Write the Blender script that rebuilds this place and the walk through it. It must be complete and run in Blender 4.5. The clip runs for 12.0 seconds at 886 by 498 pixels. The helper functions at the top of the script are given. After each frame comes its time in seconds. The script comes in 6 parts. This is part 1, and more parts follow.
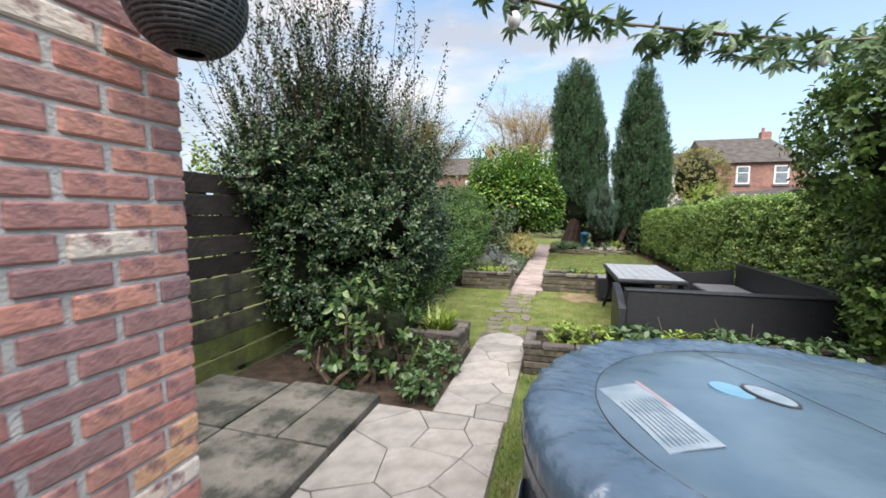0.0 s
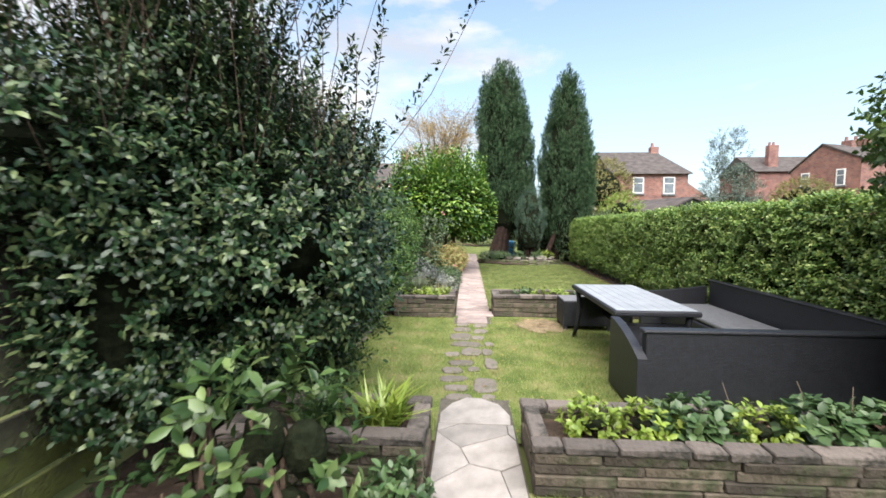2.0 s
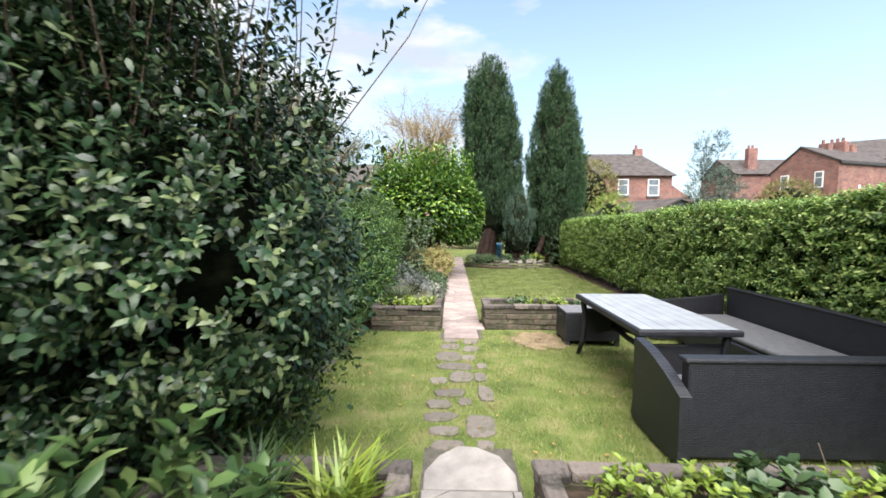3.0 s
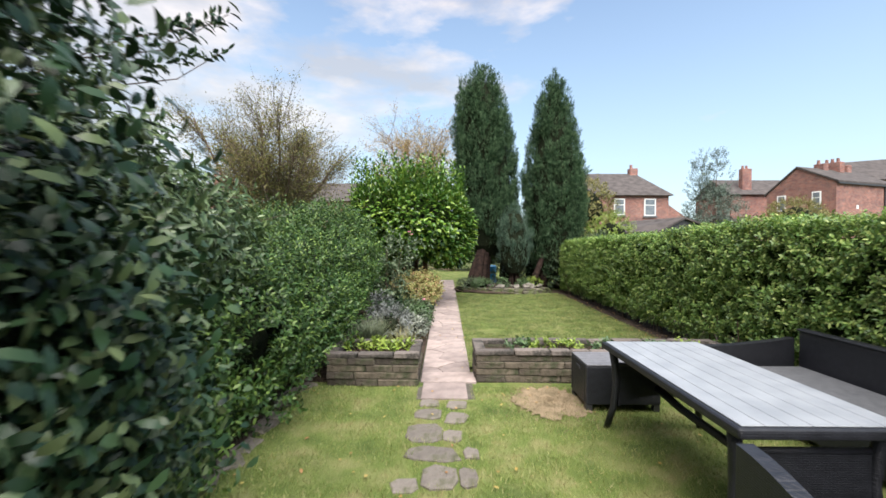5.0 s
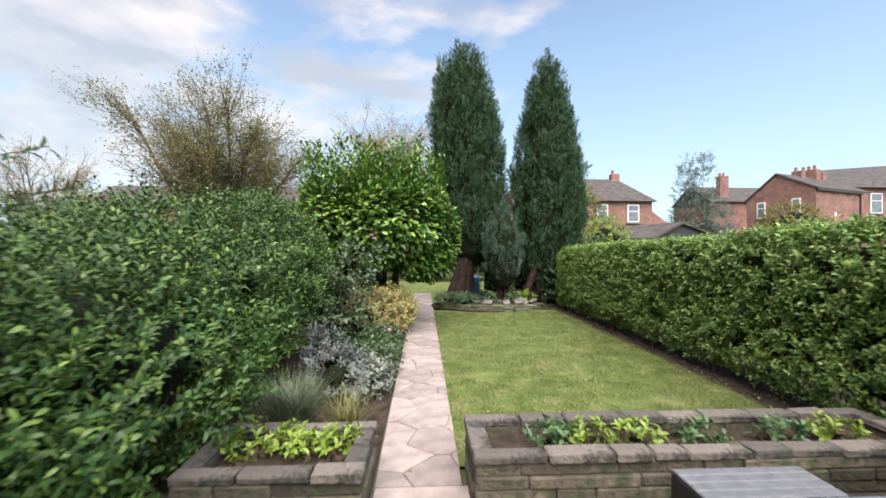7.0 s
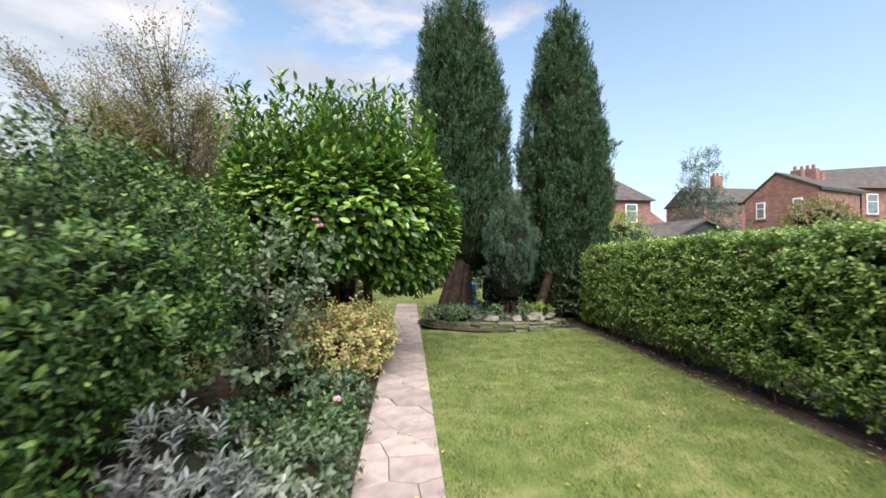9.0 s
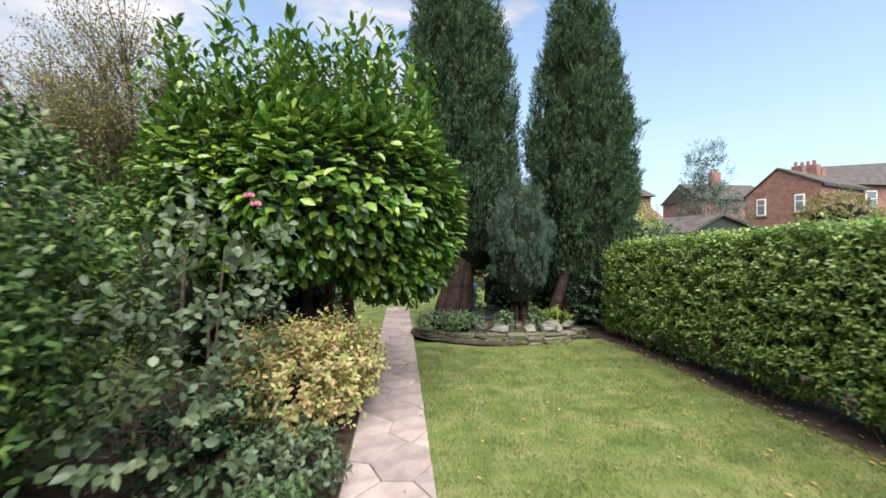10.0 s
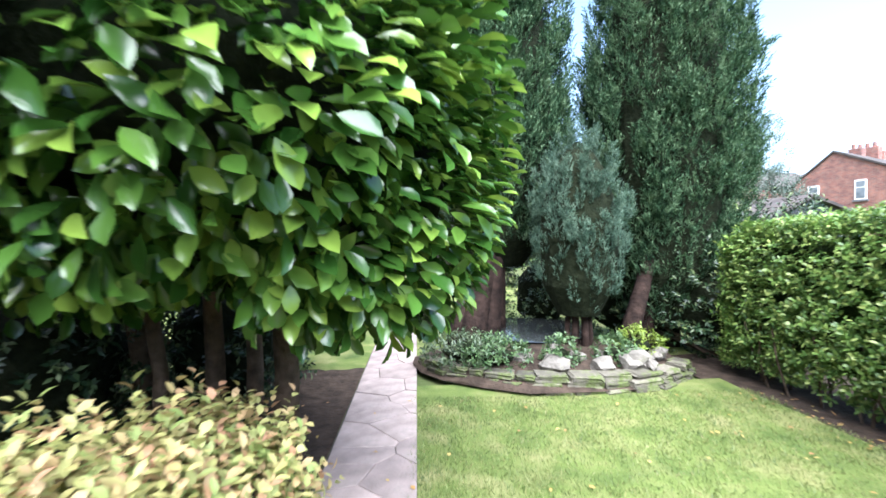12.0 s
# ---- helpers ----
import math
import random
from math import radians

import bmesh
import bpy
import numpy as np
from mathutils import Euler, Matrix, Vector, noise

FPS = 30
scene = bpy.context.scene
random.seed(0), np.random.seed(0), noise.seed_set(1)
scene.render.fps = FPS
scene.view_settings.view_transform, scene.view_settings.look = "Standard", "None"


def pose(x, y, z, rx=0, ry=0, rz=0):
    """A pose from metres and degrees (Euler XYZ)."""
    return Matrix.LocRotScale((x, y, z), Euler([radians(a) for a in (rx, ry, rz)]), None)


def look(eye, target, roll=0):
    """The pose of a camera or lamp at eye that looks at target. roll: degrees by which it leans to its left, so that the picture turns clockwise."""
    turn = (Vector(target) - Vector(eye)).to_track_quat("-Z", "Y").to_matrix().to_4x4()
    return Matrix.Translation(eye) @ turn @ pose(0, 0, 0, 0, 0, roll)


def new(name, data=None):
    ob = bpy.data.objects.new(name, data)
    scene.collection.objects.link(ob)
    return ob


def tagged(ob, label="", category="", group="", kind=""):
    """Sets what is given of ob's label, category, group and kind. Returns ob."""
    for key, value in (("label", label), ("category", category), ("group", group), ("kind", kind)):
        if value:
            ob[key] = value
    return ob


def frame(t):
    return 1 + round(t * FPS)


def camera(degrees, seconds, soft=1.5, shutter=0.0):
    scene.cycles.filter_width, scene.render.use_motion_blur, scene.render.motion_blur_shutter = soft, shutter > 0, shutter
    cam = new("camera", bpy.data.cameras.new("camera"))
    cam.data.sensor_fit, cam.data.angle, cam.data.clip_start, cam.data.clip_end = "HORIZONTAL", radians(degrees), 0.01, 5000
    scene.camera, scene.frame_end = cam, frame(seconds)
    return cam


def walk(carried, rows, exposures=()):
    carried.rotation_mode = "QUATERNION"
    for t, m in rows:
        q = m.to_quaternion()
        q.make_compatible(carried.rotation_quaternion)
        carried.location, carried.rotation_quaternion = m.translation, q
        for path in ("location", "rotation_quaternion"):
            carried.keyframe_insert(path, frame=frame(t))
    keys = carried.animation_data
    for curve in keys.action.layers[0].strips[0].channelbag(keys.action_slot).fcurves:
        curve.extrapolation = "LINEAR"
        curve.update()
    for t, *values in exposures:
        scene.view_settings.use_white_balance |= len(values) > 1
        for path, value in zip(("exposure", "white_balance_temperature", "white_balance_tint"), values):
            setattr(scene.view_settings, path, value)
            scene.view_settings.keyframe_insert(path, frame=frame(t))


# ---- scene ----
cam = camera(96.0, 12.0, 1.6, 0.4)
METRES, EYE, TILT, LEAN, TURN = 11.3, 1.425, -5.2, -0.2, 16.0
ROWS = [
    (0.0, 0.0, 0.0, 0.0, -0.0, 0.0, 0.0),
    (0.5, -0.0108, 0.0338, 0.0053, -3.44, 0.17, 0.3),
    (1.0, -0.0155, 0.0685, 0.008, -7.13, 0.44, 0.63),
    (1.5, -0.0157, 0.1041, 0.0125, -10.01, 0.68, 0.89),
    (2.0, -0.0168, 0.1382, 0.0159, -12.32, 0.84, 1.14),
    (2.5, -0.0103, 0.1714, 0.0172, -13.81, 0.94, 1.26),
    (3.0, -0.0027, 0.2003, 0.019, -14.53, 1.14, 1.4),
    (5.0, 0.037, 0.2998, 0.0277, -15.44, 4.03, 1.4),
    (5.5, 0.0486, 0.3316, 0.0282, -16.42, 4.24, 1.53),
    (6.0, 0.0614, 0.3695, 0.031, -17.39, 4.39, 1.62),
    (6.5, 0.0712, 0.4163, 0.0376, -18.16, 4.69, 1.68),
    (7.0, 0.0871, 0.4649, 0.0418, -18.71, 5.03, 1.73),
    (9.0, 0.1465, 0.6624, 0.0539, -20.8, 5.43, 2.0),
    (9.5, 0.1654, 0.7156, 0.0583, -21.34, 5.27, 2.02),
    (10.0, 0.1771, 0.7649, 0.0624, -21.92, 5.02, 2.06),
    (10.5, 0.192, 0.816, 0.0649, -22.18, 4.78, 2.08),
    (11.0, 0.2059, 0.8637, 0.0669, -21.87, 4.63, 2.12),
    (11.5, 0.228, 0.9087, 0.0684, -20.81, 4.54, 2.1),
    (12.0, 0.2484, 0.9503, 0.0717, -19.7, 4.49, 2.13),
]
walk(cam, [(t, pose(0, 0, EYE, TILT, LEAN, TURN) @ pose(METRES * x, METRES * y, METRES * z, 90 + pitch, roll, yaw)) for t, x, y, z, yaw, pitch, roll in ROWS], [(0.0, 1.05, 6500, 10), (1.5, 1.15, 6500, 10), (2.5, 1.32, 6500, 10), (3.2, 1.32, 6500, 10), (5.0, 1.02, 6500, 10), (10.3, 1.1, 6450, 10), (11.0, 1.68, 6100, 10), (11.5, 2.0, 5750, 10), (12.0, 2.2, 5650, 10)])

# ---- light ----
world = bpy.data.worlds.new("sky")
scene.world = world
world.use_nodes = True
SUN_EL, SUN_ROT = 60.0, 170.0
wn, wl = world.node_tree.nodes, world.node_tree.links
wn.clear()
sky = wn.new("ShaderNodeTexSky")
sky.sky_type, sky.sun_disc = "NISHITA", False
sky.sun_elevation, sky.sun_rotation = radians(SUN_EL), radians(SUN_ROT)
sky.air_density, sky.dust_density, sky.ozone_density = 1.0, 1.0, 1.5
wtc = wn.new("ShaderNodeTexCoord")
wmap = wn.new("ShaderNodeMapping")
wmap.inputs["Scale"].default_value, wmap.inputs["Location"].default_value = (1.0, 1.0, 2.6), (1.3, 0.4, 0.2)
wl.new(wtc.outputs["Generated"], wmap.inputs["Vector"])
wnoise = wn.new("ShaderNodeTexNoise")
wnoise.inputs["Scale"].default_value, wnoise.inputs["Detail"].default_value = 3.4, 10.0
wnoise.inputs["Roughness"].default_value = 0.55
wl.new(wmap.outputs["Vector"], wnoise.inputs["Vector"])
wramp = wn.new("ShaderNodeValToRGB")
wramp.color_ramp.elements[0].position, wramp.color_ramp.elements[1].position = 0.52, 0.68
wsx, wlean = wn.new("ShaderNodeSeparateXYZ"), wn.new("ShaderNodeMath")
wl.new(wtc.outputs["Generated"], wsx.inputs[0])
wlean.operation = "MULTIPLY_ADD"
wlean.inputs[1].default_value = -0.30
wl.new(wsx.outputs["X"], wlean.inputs[0])
wl.new(wnoise.outputs["Fac"], wlean.inputs[2])
whigh = wn.new("ShaderNodeMath")
whigh.operation = "MULTIPLY_ADD"
whigh.inputs[1].default_value = 0.05
wl.new(wsx.outputs["Z"], whigh.inputs[0])
wl.new(wlean.outputs[0], whigh.inputs[2])
wl.new(whigh.outputs[0], wramp.inputs["Fac"])
wmix = wn.new("ShaderNodeMix")
wmix.data_type = "RGBA"
wtone, wtmix = wn.new("ShaderNodeTexNoise"), wn.new("ShaderNodeMix")
wtone.inputs["Scale"].default_value, wtone.inputs["Detail"].default_value = 5.0, 5.0
wl.new(wmap.outputs["Vector"], wtone.inputs["Vector"])
wtmix.data_type = "RGBA"
wtmix.inputs["A"].default_value, wtmix.inputs["B"].default_value = (2.1, 2.1, 2.55, 1), (4.1, 3.65, 3.65, 1)
wtr = wn.new("ShaderNodeMapRange")
wtr.inputs["From Min"].default_value, wtr.inputs["From Max"].default_value = 0.38, 0.62
wl.new(wtone.outputs["Fac"], wtr.inputs["Value"])
wl.new(wtr.outputs["Result"], wtmix.inputs["Factor"])
wl.new(wtmix.outputs["Result"], wmix.inputs["B"])
wl.new(wramp.outputs["Color"], wmix.inputs["Factor"])
wl.new(sky.outputs["Color"], wmix.inputs["A"])
# pale haze low over the horizon
wsep, whz = wn.new("ShaderNodeSeparateXYZ"), wn.new("ShaderNodeMapRange")
wl.new(wtc.outputs["Generated"], wsep.inputs[0])
wl.new(wsep.outputs["Z"], whz.inputs["Value"])
whz.inputs["From Min"].default_value, whz.inputs["From Max"].default_value = 0.0, 0.68
whz.inputs["To Min"].default_value, whz.inputs["To Max"].default_value = 0.7, 0.0
whaze = wn.new("ShaderNodeMix")
whaze.data_type = "RGBA"
whaze.inputs["B"].default_value = (2.95, 3.8, 4.3, 1)
wl.new(whz.outputs["Result"], whaze.inputs["Factor"])
wl.new(wmix.outputs["Result"], whaze.inputs["A"])
wbg = wn.new("ShaderNodeBackground")
wbg.inputs["Strength"].default_value = 0.13
wl.new(whaze.outputs["Result"], wbg.inputs["Color"])
wout = wn.new("ShaderNodeOutputWorld")
wl.new(wbg.outputs["Background"], wout.inputs["Surface"])

sun = new("sun", bpy.data.lights.new("sun", "SUN"))
sun.data.energy, sun.data.angle, sun.data.color = 5.0, radians(70), (1.0, 0.96, 0.90)
sd = Vector((math.sin(radians(SUN_ROT)) * math.cos(radians(SUN_EL)), math.cos(radians(SUN_ROT)) * math.cos(radians(SUN_EL)), math.sin(radians(SUN_EL))))
sun.matrix_world = look(sd * 50, (0, 0, 0))

# ---- materials ----
RNG = np.random.default_rng(7)


def material(name, colours, rough=0.7, scale=8.0, source="noise", bump=0.0, bump_scale=60.0, spec=0.5, metal=0.0, translucent=0.0, stain=None, coat=0.0):
    """colours: ramp stops (position, rgb). source: noise (object space), island or object (random value a piece)."""
    m = bpy.data.materials.new(name)
    m.use_nodes = True
    n, l = m.node_tree.nodes, m.node_tree.links
    p = n["Principled BSDF"]
    p.inputs["Roughness"].default_value, p.inputs["Metallic"].default_value = rough, metal
    p.inputs["Specular IOR Level"].default_value = spec
    p.inputs["Coat Weight"].default_value = coat
    tc = n.new("ShaderNodeTexCoord")
    ramp = n.new("ShaderNodeValToRGB")
    els = ramp.color_ramp.elements
    while len(els) < len(colours):
        els.new(0.5)
    for e, (pos, rgb) in zip(els, colours):
        e.position, e.color = pos, (*rgb, 1)
    noise_n = n.new("ShaderNodeTexNoise")
    noise_n.inputs["Scale"].default_value, noise_n.inputs["Detail"].default_value = scale, 6.0
    l.new(tc.outputs["Object"], noise_n.inputs["Vector"])
    if source == "noise":
        l.new(noise_n.outputs["Fac"], ramp.inputs["Fac"])
    elif source == "island":
        g = n.new("ShaderNodeNewGeometry")
        l.new(g.outputs["Random Per Island"], ramp.inputs["Fac"])
    else:
        g = n.new("ShaderNodeObjectInfo")
        l.new(g.outputs["Random"], ramp.inputs["Fac"])
    colour = ramp.outputs["Color"]
    if source != "noise":
        mx = n.new("ShaderNodeMix")
        mx.data_type, mx.blend_type = "RGBA", "MULTIPLY"
        mx.inputs["Factor"].default_value = 1.0
        r2 = n.new("ShaderNodeValToRGB")
        r2.color_ramp.elements[0].position, r2.color_ramp.elements[1].position = 0.3, 0.7
        r2.color_ramp.elements[0].color, r2.color_ramp.elements[1].color = (0.68, 0.68, 0.68, 1), (1.2, 1.2, 1.2, 1)
        l.new(noise_n.outputs["Fac"], r2.inputs["Fac"])
        l.new(colour, mx.inputs["A"])
        l.new(r2.outputs["Color"], mx.inputs["B"])
        colour = mx.outputs["Result"]
    if stain:
        sc, lo, hi, rgb = stain
        sn = n.new("ShaderNodeTexNoise")
        sn.inputs["Scale"].default_value, sn.inputs["Detail"].default_value = sc, 8.0
        sn.inputs["Roughness"].default_value = 0.65
        l.new(tc.outputs["Object"], sn.inputs["Vector"])
        sr = n.new("ShaderNodeMapRange")
        sr.inputs["From Min"].default_value, sr.inputs["From Max"].default_value = lo, hi
        l.new(sn.outputs["Fac"], sr.inputs["Value"])
        sm = n.new("ShaderNodeMix")
        sm.data_type = "RGBA"
        sm.inputs["B"].default_value = (*rgb, 1)
        l.new(sr.outputs["Result"], sm.inputs["Factor"])
        l.new(colour, sm.inputs["A"])
        colour = sm.outputs["Result"]
    l.new(colour, p.inputs["Base Color"])
    if bump:
        bn = n.new("ShaderNodeTexNoise")
        bn.inputs["Scale"].default_value, bn.inputs["Detail"].default_value = bump_scale, 5.0
        l.new(tc.outputs["Object"], bn.inputs["Vector"])
        b = n.new("ShaderNodeBump")
        b.inputs["Strength"].default_value, b.inputs["Distance"].default_value = bump, 0.02
        l.new(bn.outputs["Fac"], b.inputs["Height"])
        l.new(b.outputs["Normal"], p.inputs["Normal"])
    if translucent:
        tr = n.new("ShaderNodeBsdfTranslucent")
        l.new(colour, tr.inputs["Color"])
        ms = n.new("ShaderNodeMixShader")
        ms.inputs["Fac"].default_value = translucent
        l.new(p.outputs["BSDF"], ms.inputs[1])
        l.new(tr.outputs["BSDF"], ms.inputs[2])
        l.new(ms.outputs["Shader"], n["Material Output"].inputs["Surface"])
    return m


def leafy(name, *rgbs, rough=0.42, translucent=0.25, spec=0.5):
    k = len(rgbs)
    return material(name, [(i / max(1, k - 1), c) for i, c in enumerate(rgbs)], rough, 3.0, "island", translucent=translucent, spec=spec)


M_BRICK = material("brick", [(0.0, (0.34, 0.17, 0.165)), (0.16, (0.66, 0.29, 0.23)), (0.3, (0.27, 0.185, 0.20)), (0.44, (0.74, 0.36, 0.27)), (0.56, (0.42, 0.235, 0.225)), (0.68, (0.66, 0.31, 0.25)), (0.8, (0.30, 0.19, 0.20)), (0.9, (0.86, 0.50, 0.28)), (0.96, (0.86, 0.74, 0.64))], 0.9, 11, "object", 0.35, 70, 0.2, stain=(11, 0.50, 0.62, (0.27, 0.15, 0.15)))
M_MORTAR = material("mortar", [(0.3, (0.46, 0.44, 0.43)), (0.7, (0.64, 0.61, 0.58))], 0.95, 12, bump=0.5, bump_scale=90, spec=0.2)
M_HOUSE = bpy.data.materials.new("far_brick")
M_SOIL = material("soil", [(0.3, (0.022, 0.016, 0.012)), (0.7, (0.065, 0.046, 0.034))], 0.95, 9, bump=1.0, bump_scale=30, spec=0.15)
M_GROUND = material("rough_ground", [(0.3, (0.05, 0.07, 0.022)), (0.7, (0.10, 0.105, 0.04))], 0.95, 1.2, bump=0.6, bump_scale=20, spec=0.15)
M_LAWN = material("turf", [(0.3, (0.062, 0.095, 0.022)), (0.5, (0.115, 0.15, 0.038)), (0.72, (0.21, 0.205, 0.085))], 0.9, 3.5, bump=0.8, bump_scale=120, spec=0.2, stain=(1.9, 0.52, 0.85, (0.23, 0.215, 0.095)))
M_BLADE = material("grass_blade", [(0.0, (0.09, 0.135, 0.032)), (0.35, (0.15, 0.20, 0.052)), (0.7, (0.215, 0.25, 0.08)), (1.0, (0.30, 0.275, 0.12))], 0.55, 4.5, "island", translucent=0.3, stain=(5.5, 0.48, 0.62, (0.075, 0.112, 0.03)))
M_BLADE_DRY = material("sparse_grass_blade", [(0.0, (0.13, 0.19, 0.042)), (0.35, (0.21, 0.275, 0.07)), (0.7, (0.30, 0.33, 0.11)), (1.0, (0.40, 0.36, 0.16))], 0.55, 4.5, "island", translucent=0.3, stain=(3.5, 0.52, 0.68, (0.30, 0.25, 0.12)))
M_STRAW = material("dry_turf", [(0.3, (0.16, 0.125, 0.075)), (0.7, (0.29, 0.22, 0.14))], 0.95, 10, bump=0.8, bump_scale=100, spec=0.15)
M_PAVE = material("pavers", [(0.0, (0.215, 0.198, 0.182)), (0.5, (0.26, 0.24, 0.222)), (1.0, (0.305, 0.277, 0.255))], 0.85, 6, "object", 0.35, 55, 0.3, stain=(5, 0.55, 0.8, (0.17, 0.16, 0.145)))
M_PAVE_FAR = material("pink_pavers", [(0.0, (0.23, 0.185, 0.17)), (0.5, (0.285, 0.23, 0.21)), (1.0, (0.33, 0.265, 0.24))], 0.85, 6, "object", 0.35, 55, 0.3, stain=(4, 0.56, 0.8, (0.18, 0.16, 0.14)))
M_JOINT = material("joint", [(0.3, (0.06, 0.055, 0.045)), (0.7, (0.11, 0.10, 0.08))], 0.95, 15, bump=0.5, spec=0.2)
M_SLAB = material("patio_slabs", [(0.0, (0.125, 0.117, 0.10)), (1.0, (0.19, 0.175, 0.152))], 0.85, 7, "object", 0.5, 40, 0.3, stain=(3.4, 0.46, 0.6, (0.04, 0.042, 0.034)))
M_STEP = material("stepping_stone", [(0.0, (0.13, 0.115, 0.10)), (1.0, (0.20, 0.175, 0.15))], 0.9, 8, "object", 0.6, 35, 0.2, stain=(9, 0.5, 0.66, (0.075, 0.075, 0.045)))
M_STONE = material("planter_stone", [(0.0, (0.045, 0.038, 0.031)), (0.5, (0.085, 0.07, 0.055)), (1.0, (0.14, 0.115, 0.085))], 0.92, 10, "object", 0.9, 30, 0.25, stain=(7, 0.5, 0.66, (0.05, 0.055, 0.03)))
M_COPING = material("coping_stone", [(0.0, (0.085, 0.073, 0.066)), (0.5, (0.14, 0.12, 0.108)), (1.0, (0.19, 0.16, 0.14))], 0.92, 9, "object", 0.8, 30, 0.25, stain=(9, 0.46, 0.62, (0.04, 0.037, 0.032)))
M_MOSSY = material("mossy_stone", [(0.0, (0.055, 0.05, 0.04)), (0.5, (0.11, 0.10, 0.078)), (1.0, (0.19, 0.17, 0.135))], 0.92, 12, "object", 0.9, 28, 0.2, stain=(8, 0.47, 0.62, (0.085, 0.105, 0.035)))
M_ROCK = material("rocks", [(0.3, (0.085, 0.077, 0.066)), (0.7, (0.20, 0.18, 0.155))], 0.9, 7, bump=0.7, bump_scale=25, spec=0.25, stain=(6, 0.58, 0.75, (0.12, 0.14, 0.06)))
M_FENCE = material("fence_wood", [(0.0, (0.024, 0.019, 0.017)), (1.0, (0.048, 0.039, 0.035))], 0.8, 4, "object", 0.4, 30, 0.3, stain=(2.2, 0.55, 0.75, (0.07, 0.06, 0.05)))
M_FENCE_LOW = material("algae_wood", [(0.0, (0.085, 0.105, 0.03)), (1.0, (0.14, 0.16, 0.045))], 0.85, 5, "object", 0.5, 50, 0.25, stain=(2.6, 0.46, 0.66, (0.05, 0.052, 0.03)))
M_FENCE_MID = material("part_algae_wood", [(0.0, (0.035, 0.03, 0.026)), (1.0, (0.055, 0.05, 0.04))], 0.85, 5, "object", 0.5, 50, 0.25, stain=(1.9, 0.46, 0.62, (0.115, 0.12, 0.065)))
M_RATTAN = material("rattan", [(0.3, (0.022, 0.023, 0.026)), (0.7, (0.045, 0.046, 0.05))], 0.45, 40, bump=0.0, spec=0.5)
M_RATTAN_TOP = material("grey_slats", [(0.3, (0.20, 0.215, 0.235)), (0.7, (0.27, 0.285, 0.305))], 0.45, 6, bump=0.1, bump_scale=120, spec=0.5)
M_LID = material("box_lid", [(0.3, (0.09, 0.09, 0.10)), (0.7, (0.14, 0.14, 0.15))], 0.5, 20, spec=0.5)
M_CUSHION = material("seat_cushion", [(0.3, (0.075, 0.078, 0.085)), (0.7, (0.12, 0.123, 0.13))], 0.55, 20, bump=0.2, bump_scale=200, spec=0.4)
M_SPA = material("spa_cover", [(0.3, (0.052, 0.088, 0.128)), (0.7, (0.10, 0.145, 0.19))], 0.26, 2.6, bump=0.35, bump_scale=9, spec=0.6)
M_SPA_RIM = material("spa_cover_edge", [(0.3, (0.040, 0.068, 0.105)), (0.7, (0.085, 0.125, 0.175))], 0.24, 5, bump=0.9, bump_scale=14, spec=0.6)
M_SPA_SIDE = material("spa_side", [(0.3, (0.012, 0.02, 0.037)), (0.7, (0.024, 0.036, 0.058))], 0.45, 4, bump=0.1, bump_scale=200, spec=0.5)
M_PRINT = material("pale_print", [(0.3, (0.15, 0.20, 0.245)), (0.7, (0.25, 0.30, 0.34))], 0.4, 9, stain=(14, 0.5, 0.7, (0.12, 0.165, 0.21)))
M_PRINT_RED = material("red_print", [(0.3, (0.27, 0.19, 0.20)), (0.7, (0.33, 0.23, 0.23))], 0.5, 6)
M_PRINT_BLUE = material("blue_print", [(0.3, (0.10, 0.22, 0.31)), (0.7, (0.15, 0.28, 0.37))], 0.4, 9)
M_BLACK = material("black_seam", [(0.3, (0.02, 0.02, 0.022)), (0.7, (0.035, 0.035, 0.04))], 0.55, 20)
M_WICKER = material("dark_wicker", [(0.3, (0.05, 0.05, 0.055)), (0.7, (0.11, 0.11, 0.118))], 0.5, 30, spec=0.5)
M_WHITE = material("white_frame", [(0.3, (0.72, 0.72, 0.70)), (0.7, (0.82, 0.82, 0.80))], 0.5, 5)
M_GLASS = material("window_glass", [(0.3, (0.10, 0.12, 0.14)), (0.7, (0.20, 0.22, 0.24))], 0.08, 3, spec=0.8)
M_ROOF = material("slate_roof", [(0.3, (0.05, 0.044, 0.043)), (0.7, (0.10, 0.088, 0.083))], 0.9, 2.5, bump=0.5, bump_scale=6, spec=0.12)
M_BARK = material("bark", [(0.3, (0.06, 0.042, 0.03)), (0.7, (0.15, 0.105, 0.075))], 0.95, 12, bump=0.9, bump_scale=30, spec=0.2)
M_BARK_RED = material("red_bark", [(0.3, (0.012, 0.008, 0.007)), (0.7, (0.045, 0.028, 0.022))], 0.95, 10, bump=1.0, bump_scale=22, spec=0.15)
M_TWIG = material("twig", [(0.3, (0.09, 0.07, 0.05)), (0.7, (0.17, 0.135, 0.10))], 0.9, 12, spec=0.2)
M_TWIG_PALE = material("pale_twig", [(0.3, (0.09, 0.07, 0.052)), (0.7, (0.17, 0.13, 0.098))], 0.9, 12, spec=0.2)
# near-black: the shade deep inside foliage is put into this colour
M_CORE = material("foliage_core_shade", [(0.3, (0.006, 0.009, 0.004)), (0.7, (0.018, 0.022, 0.011))], 0.95, 18, bump=1.0, bump_scale=25, spec=0.1)
# dark green: shade behind the hedge leaves, put into the colour
M_HEDGE_CORE = material("hedge_core_shade", [(0.3, (0.010, 0.018, 0.006)), (0.7, (0.03, 0.045, 0.014))], 0.95, 22, bump=1.0, bump_scale=30, spec=0.1)
